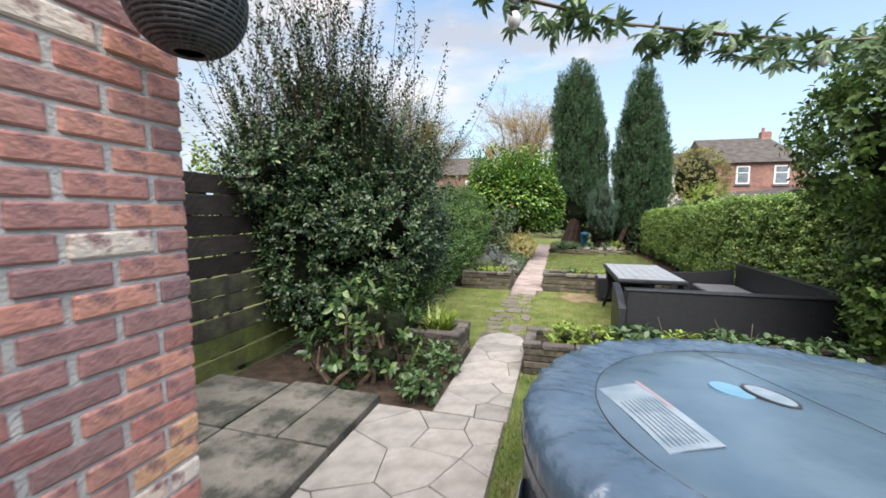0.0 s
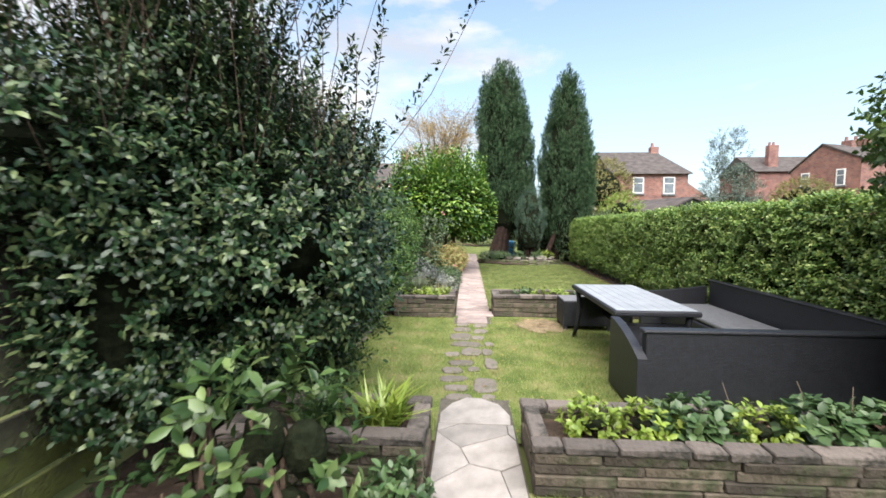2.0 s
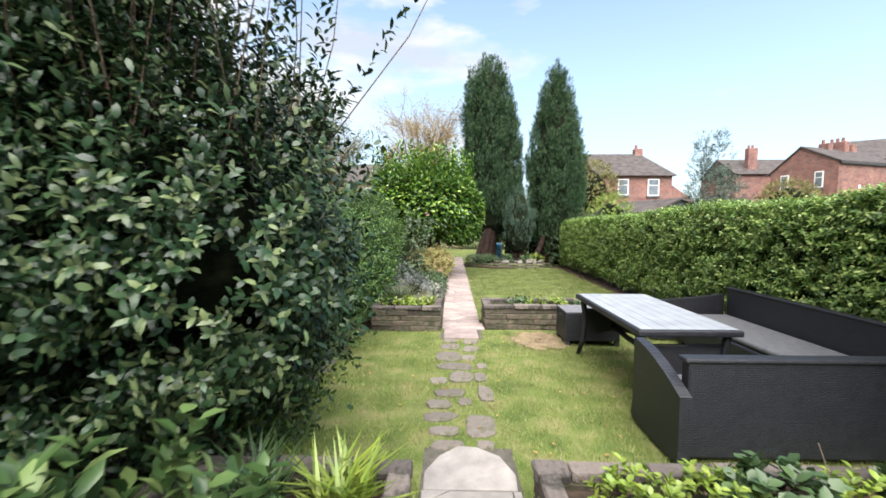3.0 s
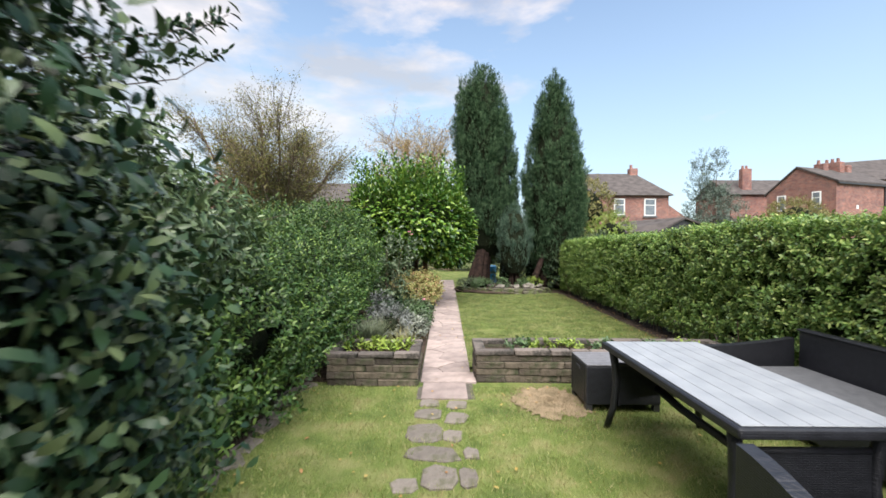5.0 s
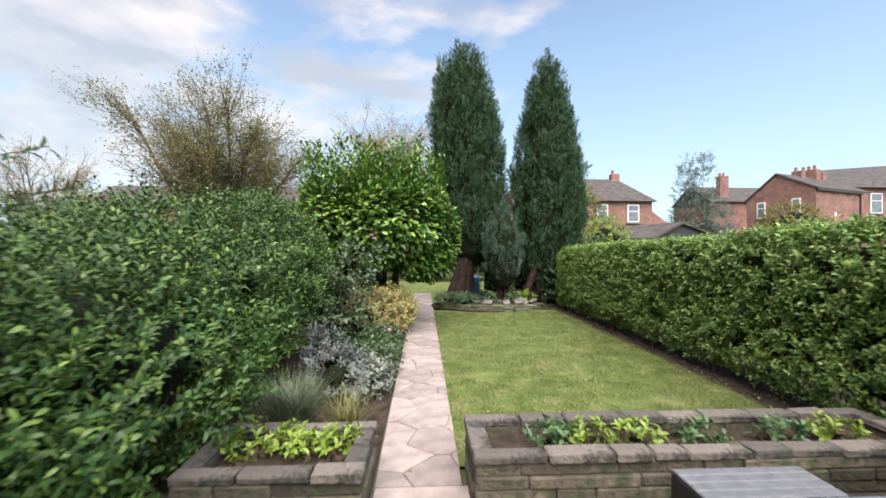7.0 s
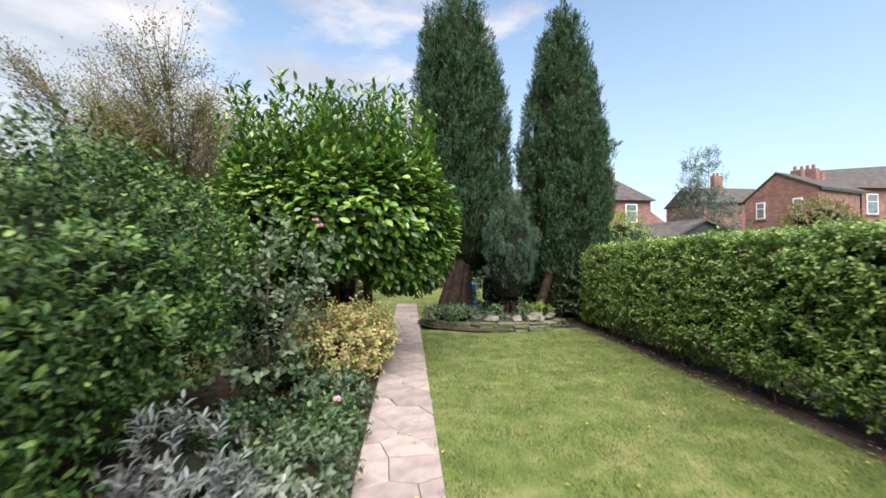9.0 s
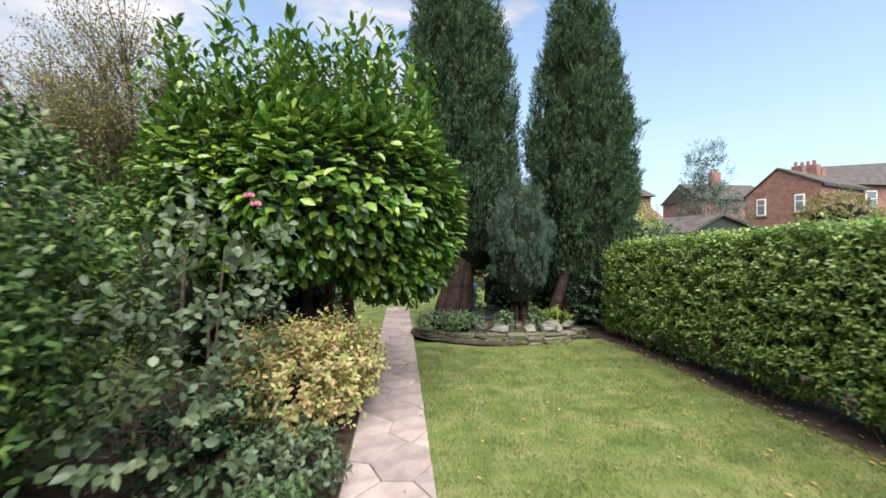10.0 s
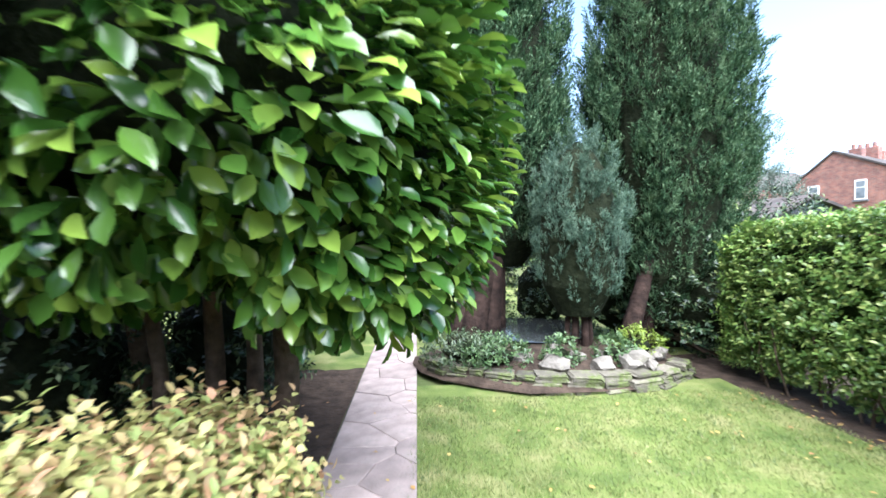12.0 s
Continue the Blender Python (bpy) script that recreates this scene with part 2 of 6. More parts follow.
# last stop is pale: sunlit outer leaves painted as a leaf tone
L_DARK = leafy("evergreen_leaf", (0.009, 0.026, 0.010), (0.016, 0.040, 0.015), (0.033, 0.068, 0.026), (0.15, 0.19, 0.08), rough=0.36, translucent=0.07, spec=0.36)
L_HEDGE = leafy("hedge_leaf", (0.06, 0.125, 0.028), (0.12, 0.215, 0.046), (0.20, 0.31, 0.07), (0.40, 0.47, 0.14), rough=0.4, translucent=0.3)
L_PRIVET = leafy("privet_leaf", (0.034, 0.074, 0.017), (0.055, 0.108, 0.024), (0.082, 0.148, 0.031), (0.15, 0.22, 0.05), rough=0.45, spec=0.35)
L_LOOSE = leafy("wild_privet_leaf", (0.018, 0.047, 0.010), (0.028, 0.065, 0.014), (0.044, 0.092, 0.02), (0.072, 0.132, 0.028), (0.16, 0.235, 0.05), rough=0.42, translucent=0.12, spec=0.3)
L_DROOP = leafy("drooping_leaf", (0.04, 0.075, 0.028), (0.07, 0.115, 0.045), (0.11, 0.165, 0.065), (0.20, 0.26, 0.11), rough=0.36, translucent=0.18, spec=0.5)
L_LAUREL = leafy("laurel_leaf", (0.028, 0.08, 0.012), (0.054, 0.126, 0.019), (0.10, 0.195, 0.029), (0.25, 0.36, 0.055), rough=0.22, translucent=0.18)
L_LAUREL_OBJ = material("laurel_leaf_single", [(0.0, (0.04, 0.105, 0.016)), (0.5, (0.085, 0.175, 0.025)), (1.0, (0.19, 0.30, 0.046))], 0.22, 9, "object", translucent=0.18)
L_LIME = leafy("lime_leaf", (0.14, 0.22, 0.03), (0.20, 0.28, 0.04), (0.27, 0.33, 0.06))
L_MID = leafy("herb_leaf", (0.04, 0.085, 0.03), (0.07, 0.125, 0.045), (0.115, 0.18, 0.068))
L_GREY = leafy("grey_leaf", (0.15, 0.17, 0.13), (0.22, 0.24, 0.19), (0.30, 0.31, 0.25), rough=0.6)
L_YELLOW = leafy("yellow_leaf", (0.34, 0.36, 0.11), (0.44, 0.41, 0.16), (0.20, 0.28, 0.075), (0.48, 0.32, 0.17), (0.37, 0.39, 0.13), (0.44, 0.24, 0.14), (0.27, 0.34, 0.10), rough=0.6, translucent=0.3)
L_ROSE = leafy("rose_leaf", (0.05, 0.082, 0.038), (0.085, 0.125, 0.06), (0.15, 0.19, 0.10), rough=0.45)
L_SAGE = leafy("sage_leaf", (0.10, 0.11, 0.10), (0.15, 0.16, 0.15), (0.21, 0.22, 0.21), rough=0.7)
L_LAVENDER = leafy("lavender_leaf", (0.10, 0.13, 0.07), (0.15, 0.18, 0.10), (0.20, 0.23, 0.14), rough=0.7)
L_FRESH = leafy("fresh_green_leaf", (0.022, 0.052, 0.014), (0.044, 0.084, 0.025), (0.085, 0.14, 0.045), (0.19, 0.26, 0.09), rough=0.34, translucent=0.15, spec=0.4)
# noise ramp puts lit plumes and dark gaps into the spray colour
L_CON = material("cypress_spray", [(0.34, (0.014, 0.038, 0.017)), (0.48, (0.05, 0.10, 0.047)), (0.64, (0.145, 0.215, 0.115))], 0.75, 9, translucent=0.12, spec=0.15)
L_CON_BLUE = material("blue_cypress_spray", [(0.34, (0.025, 0.055, 0.036)), (0.48, (0.075, 0.13, 0.088)), (0.64, (0.16, 0.225, 0.16))], 0.7, 14, translucent=0.12, spec=0.2)
L_AUTUMN = leafy("autumn_leaf", (0.42, 0.24, 0.08), (0.48, 0.33, 0.13), (0.35, 0.30, 0.10), rough=0.6, translucent=0.4)
L_OLIVE = leafy("olive_leaf", (0.12, 0.13, 0.035), (0.18, 0.18, 0.05), (0.26, 0.20, 0.07), rough=0.6, translucent=0.25)
L_HAZE = leafy("distant_leaf", (0.07, 0.11, 0.085), (0.11, 0.15, 0.115), (0.16, 0.20, 0.155), rough=0.6)
M_PINK = material("pink_petal", [(0.3, (0.78, 0.33, 0.42)), (0.7, (0.85, 0.48, 0.55))], 0.6, 12, translucent=0.3)
M_WATER = material("pond_water", [(0.3, (0.03, 0.035, 0.035)), (0.7, (0.05, 0.055, 0.055))], 0.06, 4, spec=0.7)
M_SLATE = material("wet_slate", [(0.3, (0.10, 0.10, 0.11)), (0.7, (0.17, 0.17, 0.18))], 0.3, 6, spec=0.5)
M_TEAL = material("teal_plastic", [(0.3, (0.015, 0.17, 0.36)), (0.7, (0.02, 0.21, 0.42))], 0.4, 5)
M_BULB = material("bulb_glass", [(0.3, (0.55, 0.55, 0.52)), (0.7, (0.65, 0.65, 0.62))], 0.15, 5, spec=0.7)
L_GLOSS = leafy("glossy_leaf", (0.015, 0.037, 0.012), (0.026, 0.056, 0.018), (0.048, 0.092, 0.028), (0.10, 0.16, 0.05), rough=0.36, translucent=0.15)
M_LITTER = leafy("fallen_leaf", (0.40, 0.28, 0.07), (0.28, 0.14, 0.06), (0.50, 0.40, 0.12), rough=0.7)

# far brickwork: courses and joints at real size
M_HOUSE.use_nodes = True
hn, hl = M_HOUSE.node_tree.nodes, M_HOUSE.node_tree.links
hb = hn.new("ShaderNodeTexBrick")
hb.inputs["Scale"].default_value = 1.0
hb.inputs["Brick Width"].default_value, hb.inputs["Row Height"].default_value, hb.inputs["Mortar Size"].default_value = 0.235, 0.08, 0.008
hb.inputs["Color1"].default_value, hb.inputs["Color2"].default_value = (0.30, 0.125, 0.095, 1), (0.155, 0.075, 0.066, 1)
hb.inputs["Mortar"].default_value = (0.30, 0.25, 0.225, 1)
htc, hsep, hadd, hcom = hn.new("ShaderNodeTexCoord"), hn.new("ShaderNodeSeparateXYZ"), hn.new("ShaderNodeMath"), hn.new("ShaderNodeCombineXYZ")
hl.new(htc.outputs["Object"], hsep.inputs[0])
hl.new(hsep.outputs["X"], hadd.inputs[0])
hl.new(hsep.outputs["Y"], hadd.inputs[1])
hl.new(hadd.outputs[0], hcom.inputs["X"])
hl.new(hsep.outputs["Z"], hcom.inputs["Y"])
hl.new(hcom.outputs[0], hb.inputs["Vector"])
hno, hmx, hrp = hn.new("ShaderNodeTexNoise"), hn.new("ShaderNodeMix"), hn.new("ShaderNodeValToRGB")
hno.inputs["Scale"].default_value, hno.inputs["Detail"].default_value = 1.6, 8.0
hl.new(htc.outputs["Object"], hno.inputs["Vector"])
hrp.color_ramp.elements[0].position, hrp.color_ramp.elements[1].position = 0.35, 0.68
hrp.color_ramp.elements[0].color, hrp.color_ramp.elements[1].color = (0.8, 0.8, 0.84, 1), (1.2, 1.18, 1.15, 1)
hl.new(hno.outputs["Fac"], hrp.inputs["Fac"])
hmx.data_type, hmx.blend_type = "RGBA", "MULTIPLY"
hmx.inputs["Factor"].default_value = 1.0
hl.new(hb.outputs["Color"], hmx.inputs["A"])
hl.new(hrp.outputs["Color"], hmx.inputs["B"])
hl.new(hmx.outputs["Result"], hn["Principled BSDF"].inputs["Base Color"])
hn["Principled BSDF"].inputs["Specular IOR Level"].default_value = 0.15
hn["Principled BSDF"].inputs["Roughness"].default_value = 0.9


# ---- makers ----
def thing(name, label, category, group="", kind="", at=(0, 0, 0)):
    ob = new(name)
    ob.location = at
    return tagged(ob, label, category, group, kind)


def part(name, data, mat, parent, label=""):
    """A bmesh or mesh as one mesh object under a thing or part; coordinates are the parent's."""
    if isinstance(data, bmesh.types.BMesh):
        me = bpy.data.meshes.new(name)
        data.to_mesh(me)
        data.free()
    else:
        me = data
    if mat and not me.materials:
        me.materials.append(mat)
    ob = new(name, me)
    if parent:
        ob.parent = parent
    if label:
        tagged(ob, label)
    return ob


def smooth(ob):
    ob.data.polygons.foreach_set("use_smooth", [True] * len(ob.data.polygons))
    return ob


def box_bm(x0, x1, y0, y1, z0, z1, bevel=0.0, seg=1, bm=None):
    bm = bm or bmesh.new()
    r = bmesh.ops.create_cube(bm, size=1.0, matrix=Matrix.Translation(((x0 + x1) / 2, (y0 + y1) / 2, (z0 + z1) / 2)) @ Matrix.Diagonal((x1 - x0, y1 - y0, z1 - z0, 1)))
    if bevel:
        edges = list({e for v in r["verts"] for e in v.link_edges})
        bmesh.ops.bevel(bm, geom=edges, offset=bevel, segments=seg, affect="EDGES", profile=0.5)
    return bm


def np_mesh(name, verts, faces, mat=None, flat=True):
    """A mesh from an N x 3 array of places and an M x k array of faces."""
    me = bpy.data.meshes.new(name)
    verts, faces = np.ascontiguousarray(verts, np.float32), np.ascontiguousarray(faces, np.int32)
    k = faces.shape[1]
    me.vertices.add(len(verts))
    me.vertices.foreach_set("co", verts.ravel())
    me.loops.add(faces.size)
    me.loops.foreach_set("vertex_index", faces.ravel())
    me.polygons.add(len(faces))
    me.polygons.foreach_set("loop_start", np.arange(0, faces.size, k, dtype=np.int32))
    me.polygons.foreach_set("loop_total", np.full(len(faces), k, np.int32))
    if not flat:
        me.polygons.foreach_set("use_smooth", np.ones(len(faces), bool))
    me.update(calc_edges=True)
    if mat:
        me.materials.append(mat)
    return me


def unit(a):
    return a / np.maximum(np.linalg.norm(a, axis=-1, keepdims=True), 1e-9)


T_FINE = (np.array([(0, 0, 0), (0.3, 0.42, 0.07), (0.65, 0.46, 0.06), (1, 0, -0.1), (0.65, -0.46, 0.06), (0.3, -0.42, 0.07), (0.5, 0, 0.0)]), np.array([(0, 6, 1), (1, 6, 2), (2, 6, 3), (3, 6, 4), (4, 6, 5), (5, 6, 0)]))
T_PLAIN = (np.array([(0, 0, 0), (0.5, 0.5, 0.08), (1, 0, -0.06), (0.5, -0.5, 0.08)]), np.array([(0, 2, 1), (0, 3, 2)]))
T_HEX = (np.array([(0, 0, 0), (0.28, 0.42, 0.05), (0.68, 0.44, 0.06), (1, 0, -0.1), (0.68, -0.44, 0.06), (0.28, -0.42, 0.05)]), np.array([(0, 5, 1), (1, 5, 2), (2, 5, 4), (2, 4, 3)]))
T_BLADE = (np.array([(0, 0.5, 0), (0, -0.5, 0), (1, 0, 0)]), np.array([(0, 1, 2)]))
T_LONG = (np.array([(0, 0.5, 0), (0, -0.5, 0), (0.5, 0.5, 0.1), (0.5, -0.5, 0.1), (1, 0, -0.08)]), np.array([(0, 1, 3), (0, 3, 2), (2, 3, 4)]))


def leaves(name, pos, way, up, length, width, form=T_PLAIN, mat=None):
    """One mesh of many leaves: base places, directions, upper sides, lengths and widths."""
    tv, tf = form
    n, k = len(pos), len(tv)
    way = unit(way)
    side = unit(np.cross(up, way) + 1e-6)
    top = np.cross(way, side)
    length, width = np.broadcast_to(length, n), np.broadcast_to(width, n)
    v = (pos[:, None] + way[:, None] * (tv[None, :, 0:1] * length[:, None, None]) + side[:, None] * (tv[None, :, 1:2] * width[:, None, None])
         + top[:, None] * (tv[None, :, 2:3] * length[:, None, None]))
    f = (tf[None] + (np.arange(n) * k)[:, None, None]).reshape(-1, 3)
    return np_mesh(name, v.reshape(-1, 3), f, mat)


def shoots(base, axis, reach, count, open_=0.8, start=0.1):
    """Leaves set spirally along shoots: base places, axes, lengths. Gives places, directions and upper sides."""
    n = len(base)
    axis = unit(axis)
    b1 = unit(np.cross(axis, RNG.normal(size=(n, 3))))
    b2 = np.cross(axis, b1)
    j = np.arange(count)
    phi = j[None] * 2.4 + RNG.uniform(0, 6.28, (n, 1)) + RNG.normal(0, 0.3, (n, count))
    s = (start + (1 - start) * (j[None] + RNG.uniform(0, 0.6, (n, count))) / count) * np.broadcast_to(reach, n)[:, None]
    radial = b1[:, None] * np.cos(phi)[..., None] + b2[:, None] * np.sin(phi)[..., None]
    pos = base[:, None] + axis[:, None] * s[..., None]
    way = unit(axis[:, None] * (1 - open_ * 0.55) + radial * open_ + RNG.normal(0, 0.15, (n, count, 3)))
    up = np.broadcast_to(axis[:, None], way.shape) + np.array([0, 0, 0.35])
    return pos.reshape(-1, 3), way.reshape(-1, 3), up.reshape(-1, 3)


def shell(balls, n, low=0.78, high=1.04):
    """Places near the outside of a heap of ellipsoids (cx, cy, cz, rx, ry, rz), with outward directions."""
    balls = np.array(balls, float)
    area = (balls[:, 3] * balls[:, 4] + balls[:, 3] * balls[:, 5] + balls[:, 4] * balls[:, 5])
    pick = RNG.choice(len(balls), int(n * 1.8), p=area / area.sum())
    d = unit(RNG.normal(size=(len(pick), 3)))
    r = RNG.uniform(low, high, len(pick))[:, None]
    c, rad = balls[pick, :3], balls[pick, 3:]
    p = c + d * rad * r
    clump = np.array([noise.noise(Vector(q)) for q in p * 2.4]) + 0.6 * np.array([noise.noise(Vector(q)) for q in p * 6.0])
    p = p + d * rad * (0.13 * clump)[:, None]
    out = unit(d / rad)
    inside = np.zeros(len(p), bool)
    for k, b in enumerate(balls):
        q = (((p - b[:3]) / b[3:]) ** 2).sum(1)
        inside |= (q < 0.55) & (pick != k)
    keep = ~inside & (p[:, 2] > 0.02)
    return p[keep][:n], out[keep][:n]


def tube(points, radii, sides=6, bm=None):
    bm = bm or bmesh.new()
    pts = [Vector(p) for p in points]
    rings = []
    for i, p in enumerate(pts):
        d = (pts[min(i + 1, len(pts) - 1)] - pts[max(i - 1, 0)]).normalized()
        a = d.orthogonal().normalized()
        b = d.cross(a)
        rings.append([bm.verts.new(p + (a * math.cos(6.2832 * k / sides) + b * math.sin(6.2832 * k / sides)) * radii[i]) for k in range(sides)])
    for r0, r1 in zip(rings, rings[1:]):
        for k in range(sides):
            bm.faces.new((r0[k], r0[(k + 1) % sides], r1[(k + 1) % sides], r1[k]))
    bm.faces.new(rings[0][::-1])
    bm.faces.new(rings[-1])
    return bm


def twigs(starts, ends, r0, r1, sag=0.0, name="twigs", mat=None):
    """Many thin three-sided twigs in one mesh."""
    starts, ends = np.asarray(starts, float), np.asarray(ends, float)
    n = len(starts)
    mid = (starts + ends) / 2 + RNG.normal(0, 0.06, (n, 3)) * np.linalg.norm(ends - starts, axis=1)[:, None] + np.array([0, 0, sag])
    ax = unit(ends - starts)
    a = unit(np.cross(ax, RNG.normal(size=(n, 3))))
    b = np.cross(ax, a)
    ring = []
    r0, r1 = np.broadcast_to(r0, n), np.broadcast_to(r1, n)
    for c, r in ((starts, r0), (mid, (r0 + r1) / 2), (ends, r1)):
        for k in range(3):
            t = 2.0944 * k
            ring.append(c + (a * math.cos(t) + b * math.sin(t)) * r[:, None])
    v = np.stack(ring, 1).reshape(-1, 3)
    quads = np.array([(k + 3 * h, (k + 1) % 3 + 3 * h, (k + 1) % 3 + 3 * h + 3, k + 3 * h + 3) for h in (0, 1) for k in range(3)])
    f = (quads[None] + (np.arange(n) * 9)[:, None, None]).reshape(-1, 4)
    return np_mesh(name, v, f, mat, False)


def blob_bm(balls, grow=0.72, sub=2, rough=0.12):
    bm = bmesh.new()
    for x, y, z, rx, ry, rz in balls:
        r = bmesh.ops.create_icosphere(bm, subdivisions=sub, radius=1.0)
        for v in r["verts"]:
            k = grow * (1 + rough * noise.noise(v.co * 2.3 + Vector((x, y, z))))
            v.co = Vector((x + v.co.x * rx * k, y + v.co.y * ry * k, max(0.03, z + v.co.z * rz * k)))
    return bm


def shrub(name, label, category, balls, leaf_mat, n, per, length, width, base, reach=0.16, lift=0.45, form=T_PLAIN, stems=7, core=0.7, open_=0.8, spread=0.35, low=0.8, high=1.05, kind="", group="", gap=None, droop=0.0):
    """gap: (scale, share) opens hollows between the clumps, showing the painted-dark core."""
    ob = thing(name, label, category, group, kind)
    p, out = shell(balls, n, low, high)
    if gap:
        hollow = np.array([noise.noise(Vector(q)) for q in p * gap[0]])
        p, out = p[hollow > gap[1]], out[hollow > gap[1]]
    axis = unit(out + np.array([0, 0, lift]) + RNG.normal(0, spread, p.shape))
    pos, way, up = shoots(p, axis, RNG.uniform(0.6, 1.3, len(p)) * reach, per, open_)
    m = len(pos)
    way = way - np.array([0, 0, droop])
    part("foliage", leaves("foliage", pos, way, up, RNG.uniform(0.7, 1.25, m) * length, RNG.uniform(0.8, 1.2, m) * width, form, leaf_mat), None, ob)
    # solid dark bodies stand in for the shade behind the leaves
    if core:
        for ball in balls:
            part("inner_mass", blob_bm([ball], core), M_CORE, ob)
    bm = bmesh.new()
    b = Vector(base)
    for k in range(stems):
        c = balls[k % len(balls)]
        top = Vector((c[0] + random.uniform(-0.5, 0.5) * c[3], c[1] + random.uniform(-0.5, 0.5) * c[4], c[2] + 0.4 * c[5]))
        foot = b + Vector((random.uniform(-0.15, 0.15), random.uniform(-0.15, 0.15), -0.03))
        mid = foot.lerp(top, 0.5) + Vector((random.uniform(-0.1, 0.1), random.uniform(-0.1, 0.1), 0))
        tube([foot, mid, top], [0.026, 0.018, 0.008], 5, bm)
    part("stem_frame", bm, M_BARK, ob)
    return ob


def prism(pts_a, pts_b):
    bm = bmesh.new()
    a, b = [bm.verts.new(p) for p in pts_a], [bm.verts.new(p) for p in pts_b]
    bm.faces.new(a)
    bm.faces.new(b[::-1])
    for i in range(len(a)):
        j = (i + 1) % len(a)
        bm.faces.new((a[j], a[i], b[i], b[j]))
    bmesh.ops.recalc_face_normals(bm, faces=bm.faces)
    return bm


# ---- ground, lawns, paths ----
def sheet(name, x0, x1, y0, y1, z, mat, label, category, cuts=1, rough=0.0):
    bm = bmesh.new()
    nx, ny = max(1, int((x1 - x0) * cuts)), max(1, int((y1 - y0) * cuts))
    g = [[bm.verts.new((x0 + (x1 - x0) * i / nx, y0 + (y1 - y0) * j / ny, z + rough * noise.noise(Vector((x0 + (x1 - x0) * i / nx, y0 + (y1 - y0) * j / ny, 0)) * 2.5))) for j in range(ny + 1)] for i in range(nx + 1)]
    for i in range(nx):
        for j in range(ny):
            bm.faces.new((g[i][j], g[i + 1][j], g[i + 1][j + 1], g[i][j + 1]))
    ob = part(name, bm, mat, None)
    smooth(ob)
    return tagged(ob, label, category, kind="structure")


sheet("ground", -900, 900, -900, 900, -0.03, M_GROUND, "rough grassy ground running on between the gardens", "ground")
sheet("soil_bed_west", -2.7, -0.82, 2.3, 15.4, -0.012, M_SOIL, "dark crumbly soil bed beneath the shrubs", "soil", 6, 0.02)
sheet("soil_bed_east", 2.45, 3.9, 2.0, 15.6, -0.008, M_SOIL, "bare dark soil strip along the hedge foot", "soil", 5, 0.02)
sheet("lawn_near", -0.33, 3.0, -1.2, 3.52, 0.0, M_LAWN, "short green lawn round the covered spa", "lawn", 5, 0.012)
sheet("lawn_middle", -1.93, 2.6, 4.0, 7.45, 0.0, M_LAWN, "patchy green lawn between two stone planters", "lawn", 5, 0.012)
sheet("lawn_far", -0.3, 2.62, 7.96, 14.75, 0.0, M_LAWN, "mown green lawn beside the paved path", "lawn", 5, 0.012)
sheet("lawn_back", -6.0, 6.0, 15.3, 24.0, -0.015, M_LAWN, "rough lawn beyond the cypress trees", "lawn", 2, 0.02)


def clip_cell(poly, a, b):
    """The part of a polygon nearer to a than to b."""
    m, d = ((a[0] + b[0]) / 2, (a[1] + b[1]) / 2), (b[0] - a[0], b[1] - a[1])
    side = lambda p: (p[0] - m[0]) * d[0] + (p[1] - m[1]) * d[1]
    out = []
    for p, q in zip(poly, poly[1:] + poly[:1]):
        sp, sq = side(p), side(q)
        if sp <= 0:
            out.append(p)
        if sp * sq < 0:
            t = sp / (sp - sq)
            out.append((p[0] + (q[0] - p[0]) * t, p[1] + (q[1] - p[1]) * t))
    return out


def stone_bm(poly, z0, z1, gap=0.006, bevel=0.006):
    cx, cy = sum(p[0] for p in poly) / len(poly), sum(p[1] for p in poly) / len(poly)
    size = max(math.hypot(p[0] - cx, p[1] - cy) for p in poly)
    s0, s1 = 1 - gap / size * 1.4, 1 - (gap + bevel) / size * 1.4
    bm = bmesh.new()
    lo = [bm.verts.new(((p[0] - cx) * s0, (p[1] - cy) * s0, z0)) for p in poly]
    mi = [bm.verts.new(((p[0] - cx) * s0, (p[1] - cy) * s0, z1 - bevel * 0.7)) for p in poly]
    hi = [bm.verts.new(((p[0] - cx) * s1, (p[1] - cy) * s1, z1)) for p in poly]
    k = len(poly)
    for a, b in ((lo, mi), (mi, hi)):
        for i in range(k):
            bm.faces.new((a[i], a[(i + 1) % k], b[(i + 1) % k], b[i]))
    bm.faces.new(hi)
    return bm, (cx, cy)


def crazy_paving(parent, bounds, sites, z1, mat, seed):
    rnd = random.Random(seed)
    x0, x1, y0, y1 = bounds
    for i, a in enumerate(sites):
        poly = [(x0, y0), (x1, y0), (x1, y1), (x0, y1)]
        for j, b in enumerate(sites):
            if i != j and poly:
                poly = clip_cell(poly, a, b)
        if len(poly) < 3:
            continue
        bm, (cx, cy) = stone_bm(poly, -0.02, z1 + rnd.uniform(-0.003, 0.003), 0.0035, 0.004)
        ob = part("paving_stone", bm, mat, parent)
        ob.location = (cx, cy, 0)
        ob.rotation_euler = (rnd.uniform(-0.006, 0.006), rnd.uniform(-0.006, 0.006), 0)


def hex_sites(x0, x1, y0, y1, step, jit, seed):
    rnd, out, row, y = random.Random(seed), [], 0, y0
    while y < y1 + step:
        x = x0 + (step / 2 if row % 2 else 0)
        while x < x1 + step / 2:
            out.append((x + rnd.uniform(-jit, jit), y + rnd.uniform(-jit, jit)))
            x += step
        y, row = y + step * 0.85, row + 1
    return out


